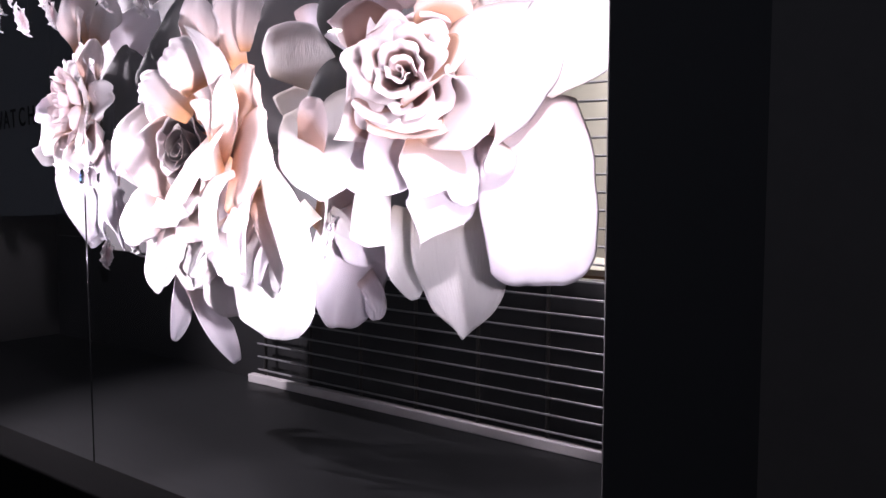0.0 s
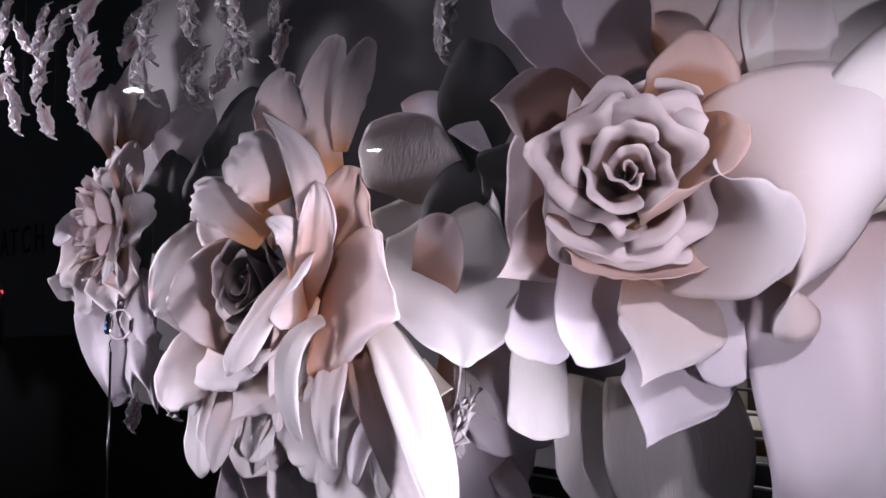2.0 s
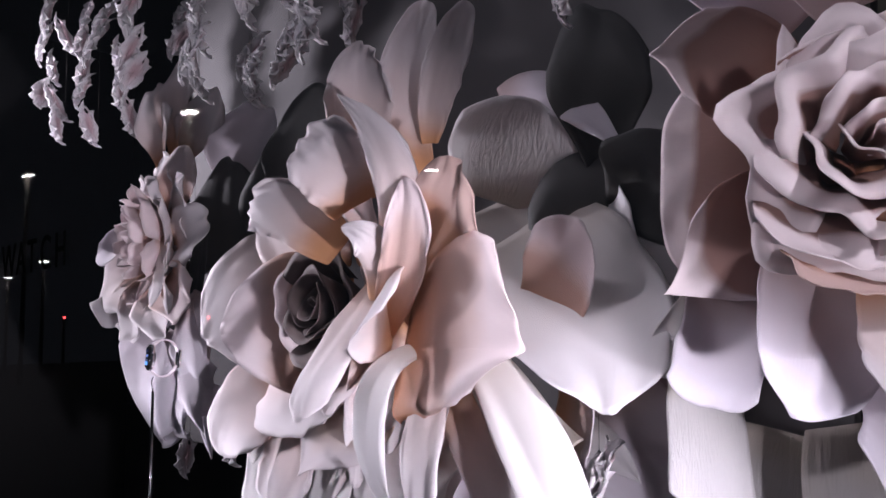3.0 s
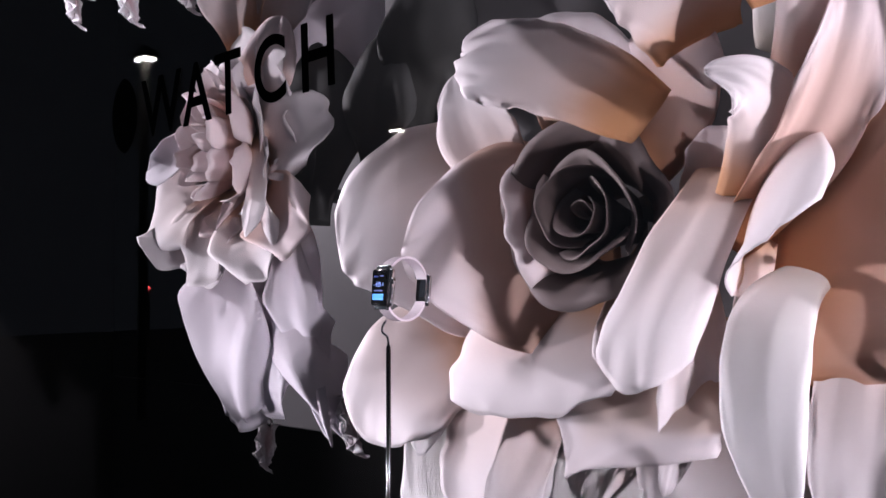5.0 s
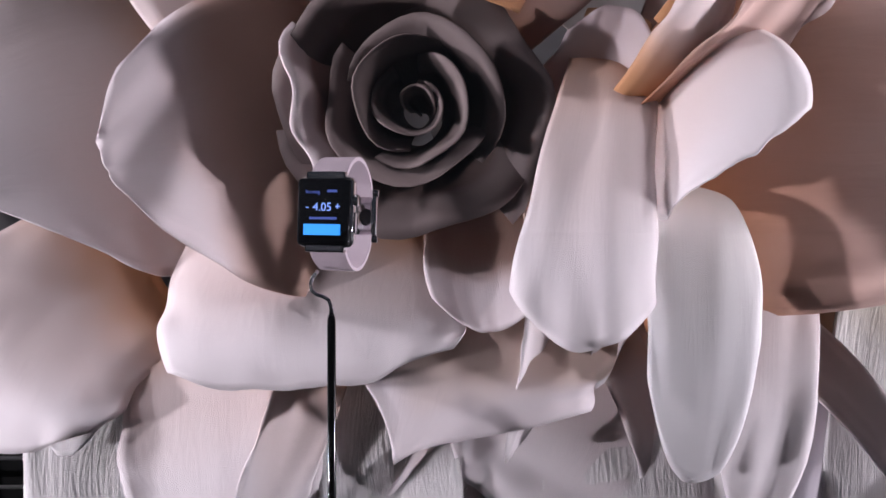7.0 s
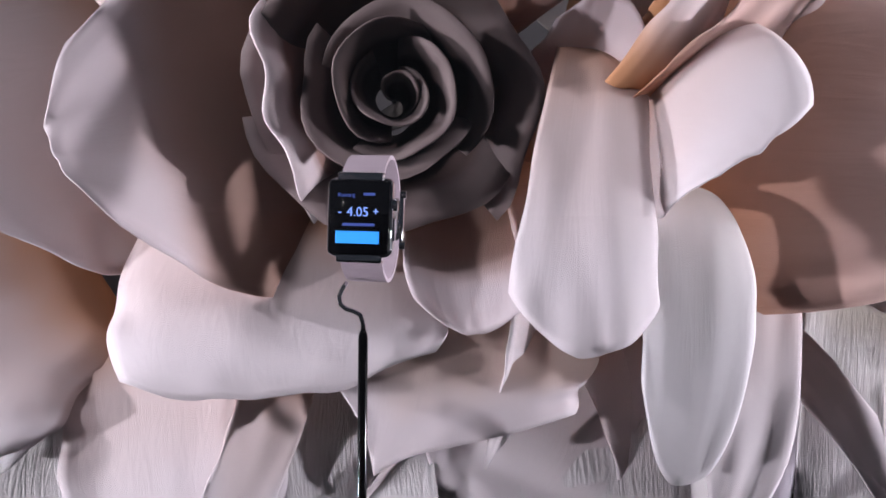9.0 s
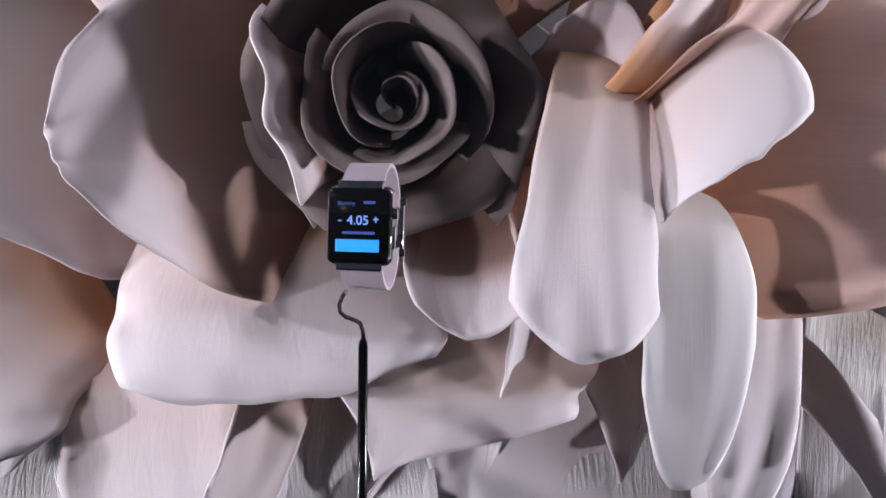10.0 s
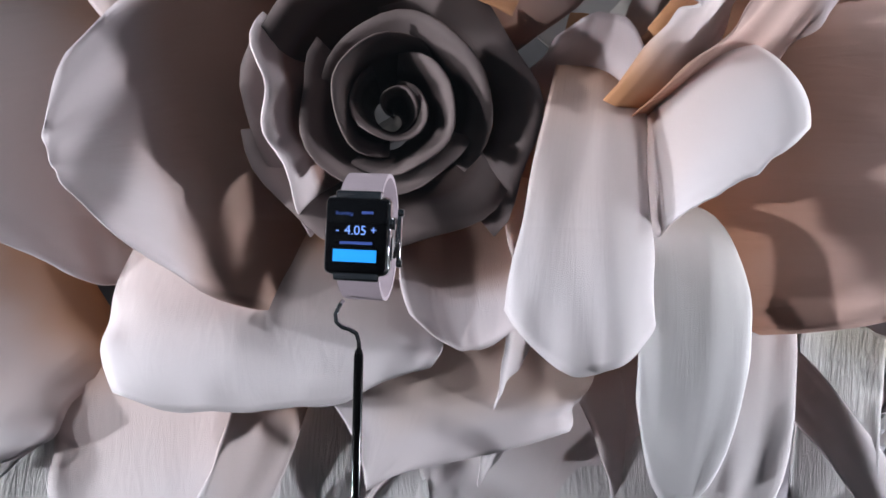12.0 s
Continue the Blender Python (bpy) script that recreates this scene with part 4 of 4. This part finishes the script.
# large pale petals between the two blooms
leaf(pale, (-2.298, 2.08, 1.65), (-2.06, 1.93, 1.486), (-1.898, 1.77, 1.333), (0.087, 0.139, 0.061), (0.113, 0.165, 0.052), WHITE, face=(0.6, -0.8, 0.05), rim=0.15, cup=0.12, roll=(0, 0.4, 0))
leaf(pale, (-2.39, 2.12, 1.717), (-2.319, 2.08, 1.814), (-2.251, 2.04, 1.907), (0.097, 0.15, 0.097), (0.097, 0.14, 0.097), CREASED, face=(0.6, -0.8, 0.05), rim=0.25, cup=0.05, roll=(0.3, 0.3, 0.3))
leaf(pale, (-2.392, 2.13, 1.948), (-2.229, 2.1, 1.931), (-2.046, 2.08, 1.775), (0.031, 0.047, 0.01), (0.031, 0.044, 0.01), LILAC, face=(0.6, -0.8, 0.05), rim=0.2, cup=-0.15)
leaf(pale, (-1.86, 1.97, 1.499), (-1.871, 1.94, 1.428), (-1.871, 1.92, 1.371), (0.014, 0.039, 0.055), (0.014, 0.035, 0.053), WHITE, face=(0.6, -0.8, 0.05), rim=0.1, cup=0.05)
leaf(pale, (-2.377, 2.16, 1.743), (-2.215, 2.12, 1.625), (-2.023, 2.08, 1.589), (0.135, 0.135, 0.135), (0.145, 0.145, 0.145), WHITE, face=(0.6, -0.8, 0.05), rim=0.2, cup=0.1)
leaf(pale, (-2.128, 2.17, 1.361), (-2.136, 2.13, 1.114), (-2.145, 2.08, 0.871), (0.099, 0.132, 0.091), (0.099, 0.14, 0.099), LILAC, face=(0.6, -0.8, 0.05), rim=0.2, cup=0.1, ruffle=0.06)
leaf(pale, (-2.088, 2.15, 1.051), (-2.036, 2.14, 0.993), (-2.017, 2.13, 0.909), (0.035, 0.035, 0.035), (0.04, 0.04, 0.04), LILAC, face=(0.6, -0.8, 0.05), rim=0.2, ruffle=0.2)
leaf(pale, (-1.822, 1.92, 1.388), (-1.777, 1.86, 1.282), (-1.761, 1.83, 1.193), (0.044, 0.057, 0.053), (0.049, 0.06, 0.057), CREASED, face=(0.6, -0.8, 0.05), rim=0.12, cup=-0.12)
leaf(pale, (-2.179, 2.08, 1.275), (-2.085, 2.05, 1.231), (-1.996, 2.03, 1.179), (0.02, 0.034, 0.007), (0.02, 0.034, 0.007), WHITE, face=(0.6, -0.8, 0.05), rim=0.2)
leaf(pale, (-2.123, 2.12, 1.304), (-2.023, 2.1, 1.205), (-1.975, 2.1, 1.107), (0.105, 0.105, 0.105), (0.105, 0.105, 0.105), LILAC, face=(0.6, -0.8, 0.05), rim=0.2, ruffle=0.06)

# leaves whose shade is put into their dark grey
petal(leaves, (-2.139, 2.160, 1.737), (-2.146, 2.120, 2.116), 0.212, SHADE_GREY, cup=0.1, bow=0.1, face=(0.5, -1, 0))
petal(leaves, (-2.123, 2.140, 1.608), (-2.200, 2.100, 1.792), 0.253, SHADE_GREY, cup=0.1, bow=0.1, face=(0.5, -1, 0))
petal(leaves, (-2.106, 2.140, 1.663), (-1.929, 2.100, 1.754), 0.242, SHADE_GREY, cup=0.1, bow=0.1, face=(0.5, -1, 0))
petal(leaves, (-3.517, 2.140, 1.542), (-3.471, 2.100, 1.950), 0.236, SHADE_GREY, cup=0.1, bow=0.1, face=(0.5, -1, 0))
petal(leaves, (-3.377, 2.180, 1.657), (-3.280, 2.140, 1.945), 0.173, SHADE_GREY, cup=0.1, bow=0.1, face=(0.5, -1, 0))
petal(leaves, (-3.273, 2.220, 1.694), (-3.197, 2.200, 2.145), 0.210, SHADE_GREY, cup=0.1, bow=0.1, face=(0.5, -1, 0))
petal(leaves, (-3.626, 2.200, 1.854), (-3.398, 2.160, 2.108), 0.241, LILAC, cup=0.1, bow=0.1, face=(0.5, -1, 0))

# ---- watch on its stand ----
def watch():
    """A square smart watch with a closed strap; its face looks along -y before it is turned."""
    top = empty("wristwatch", (0, 0, 0), "steel square smartwatch with a lilac strap, screen lit", "watch")
    w, h, d = 0.0355, 0.0415, 0.0105
    case = part("case", box(-w / 2, 0, -h / 2, w / 2, d, h / 2), CHROME, top, "polished steel case", True)
    bev = case.modifiers.new("round", "BEVEL")
    bev.width, bev.segments, bev.limit_method, bev.angle_limit = 0.0048, 5, "ANGLE", radians(40)
    screen = part("screen", box(-w / 2 + 0.0012, -0.0012, -h / 2 + 0.0012, w / 2 - 0.0012, 0.004, h / 2 - 0.0012), SCREEN, top, "black glass screen", True)
    bev = screen.modifiers.new("round", "BEVEL")
    bev.width, bev.segments, bev.limit_method, bev.angle_limit = 0.0035, 4, "ANGLE", radians(40)
    part("button", box(-0.0115, -0.0017, -0.0135, 0.0115, -0.0011, -0.0072, 0.0002), BLUE, screen, "lit blue button")
    for text, size, x, z, mat in (("4.05", 0.0068, 0.0, 0.0005, FIGURES), ("-", 0.006, -0.0095, 0.001, FIGURES), ("+", 0.006, 0.0095, 0.001, FIGURES), ("Running", 0.0028, -0.0062, 0.0105, DIM)):
        curve = bpy.data.curves.new("figures", "FONT")
        curve.body, curve.size, curve.align_x, curve.extrude = text, size, "CENTER", 0.00012
        ob = new("figures", curve)
        ob.data.materials.append(mat)
        ob.parent = screen
        ob.matrix_basis = pose(x, -0.0014, z, 90, 0, 0)
    for x0, x1, z in ((0.003, 0.009, 0.0112), (-0.008, 0.009, -0.0045)):
        part("text_bar", box(x0, -0.0017, z, x1, -0.0011, z + 0.0014), DIM, screen)
    crown = part("crown", tube([(w / 2 - 0.001, 0.0052, 0.007), (w / 2 + 0.0018, 0.0052, 0.007)], 0.0034, 20), CHROME, top, "ridged steel crown", True)
    part("side_button", box(w / 2 - 0.0005, 0.004, -0.012, w / 2 + 0.0007, 0.0066, 0.0, 0.0004), CHROME, top)
    # strap: a loop behind the case
    bm = bmesh.new()
    rows = []
    for k in range(41):
        ang = radians(28 + 304 * k / 40)
        y = 0.0275 - 0.0275 * math.cos(ang)
        z = 0.0345 * math.sin(ang)
        out = Vector((0, -math.cos(ang), math.sin(ang)))
        half = 0.0115 - 0.0012 * math.sin(math.pi * k / 40)
        ring = [Vector((-half, y, z)), Vector((half, y, z)), Vector((half, y, z)) - out * 0.0022, Vector((-half, y, z)) - out * 0.0022]
        rows.append([bm.verts.new(v) for v in ring])
    for a, b in zip(rows, rows[1:]):
        for k in range(4):
            bm.faces.new((a[k], a[(k + 1) % 4], b[(k + 1) % 4], b[k]))
    bm.faces.new(rows[0][::-1])
    bm.faces.new(rows[-1])
    strap = part("strap", bm, STRAP, top, "smooth lilac leather strap")
    for z in (-h / 2, h / 2):
        part("lug", box(-0.0122, 0.0015, z - 0.0028, 0.0122, 0.0075, z + 0.0028, 0.0012), CHROME, top, "polished lug")
    part("clasp", box(-0.0125, 0.051, -0.0165, 0.0125, 0.0575, 0.0165, 0.003), CHROME, top, "polished steel clasp", True)
    for z in (-0.0145, 0.0145):
        part("clasp_pin", tube([(-0.0135, 0.053, z), (0.0135, 0.053, z)], 0.0024, 10), CHROME, top, smooth=True)
    part("sensor", tube([(0, d - 0.001, 0), (0, d + 0.002, 0)], [0.0125, 0.011], 28), SCREEN, top, "dark round sensor back", True)
    return top


wrist = watch()
wrist.matrix_basis = pose(-2.647, 1.437, 1.395, -4, 0, -18)

stand = empty("watch_stand", (-2.6435, 1.447, 0.27), "slim black chrome stand with a bent hook", "display stand")


def on_stand(name, bm, mat, label=""):
    ob = part(name, bm, mat, stand, label, True)
    ob.matrix_parent_inverse = Matrix.Translation(stand.location).inverted()


on_stand("rod", tube([(-2.6435, 1.447, 0.275), (-2.6435, 1.447, 1.331), (-2.6435, 1.447, 1.334)], [0.0026, 0.0026, 0.0016], 16), STEM, "black chrome rod")
hook = [(-2.6435, 1.447, 1.333), (-2.6435, 1.447, 1.338), (-2.6450, 1.447, 1.3425), (-2.6485, 1.448, 1.3445), (-2.6525, 1.449, 1.3455), (-2.6555, 1.450, 1.348), (-2.6562, 1.451, 1.352), (-2.6545, 1.452, 1.356), (-2.652, 1.453, 1.3595)]
on_stand("hook", tube(hook, 0.0013, 12), CHROME, "bent chrome hook")
on_stand("base", tube([(-2.6435, 1.447, 0.27), (-2.6435, 1.447, 0.276)], 0.05, 32), STEM, "round black base")

# ---- lettering on the glass ----
sign = empty("window_lettering", (-2.60, 1.213, 1.54), "black vinyl lettering stuck on the shop window", "sign")
for letter, x in (("W", -2.704), ("A", -2.650), ("T", -2.606), ("C", -2.552), ("H", -2.496)):
    curve = bpy.data.curves.new("letter", "FONT")
    curve.body, curve.size, curve.align_x, curve.extrude, curve.offset = letter, 0.076, "CENTER", 0.0004, 0.0008
    ob = new("letter", curve)
    ob.data.materials.append(INK)
    ob.parent = sign
    ob.matrix_basis = pose(x + 2.60, 0, 0, 90, 0, 0) @ Matrix.Diagonal((0.78, 1, 1, 1))
mark = bmesh.new()
bmesh.ops.create_circle(mark, cap_ends=True, segments=40, radius=1)
for v in mark.verts:
    v.co = Vector((-0.166 + v.co.x * 0.022, 0.0, 0.026 + v.co.y * 0.036 * (1 - 0.1 * abs(v.co.x))))
part("mark", mark, INK, sign, "plain black rounded mark")
sign.rotation_euler = (0, radians(-2.5), 0)


# ---- small hanging paper roses ----
def small_rose(place, turn, size, group):
    ob = empty("small_paper_rose", (0, 0, 0), "small crumpled pale pink paper rose hung on a thread", "paper rose", group)
    rosette(ob, (0, 0, 0), (0, -1, 0), [(6, 0.052, 0.008, 0.05, 0.2, 0.1, SMALL), (5, 0.036, 0.02, 0.038, 0.3, 0.0, SMALL), (4, 0.018, 0.028, 0.024, 0.45, 0.0, SMALL)], SMALL, sides=(8, 8), squash=0.72, ruffle=0.42)
    return ob


STRINGS = [(-4.22, 1.86, (2.24, 2.33, 2.42, 2.52)), (-4.05, 1.84, (2.10, 2.17, 2.40)), (-3.94, 1.86, (2.20, 2.27, 2.36, 2.45)), (-3.80, 1.84, (2.06, 2.33, 2.41)), (-3.68, 1.88, (2.08, 2.15, 2.26)),
           (-3.56, 1.84, (2.18, 2.24, 2.31, 2.40)), (-3.40, 1.90, (2.26, 2.34)), (-3.20, 1.84, (2.10, 2.16, 2.23, 2.30)), (-3.06, 1.90, (2.06, 2.14)), (-2.96, 1.84, (2.08, 2.24, 2.31)),
           (-2.86, 1.88, (2.07, 2.13, 2.26)), (-2.72, 1.84, (2.10, 2.16, 2.21)), (-2.64, 1.90, (2.13, 2.20)), (-2.02, 1.86, (2.03, 2.09)), (-2.0, 1.90, (1.19,)), (-3.25, 1.98, (1.12,)), (-3.62, 2.08, (1.04,))]
rose_kind = small_rose((0, 0, 0), 0, 1, "small hanging paper roses")
first = True
rng = random.Random(4)
for x, y, heights in STRINGS:
    for z in heights:
        m = pose(x + rng.uniform(-0.012, 0.012), y + rng.uniform(-0.02, 0.02), z, rng.uniform(-30, 30), rng.uniform(-30, 30), rng.uniform(-75, -15)) @ Matrix.Diagonal((0.85, 0.9, rng.uniform(1.15, 1.6), 1))
        if first:
            rose_kind.matrix_basis = m
            first = False
        else:
            copy_thing(rose_kind, m)
    thread = tagged(link_mesh("thread", tube([(x, y + 0.01, heights[0]), (x, y + 0.01, 3.0 if heights[0] > 1.5 or y > 2.0 else heights[0] + 0.12)], 0.0006, 5), FRAME), "thin dark thread that holds paper roses", "thread", "hanging threads")
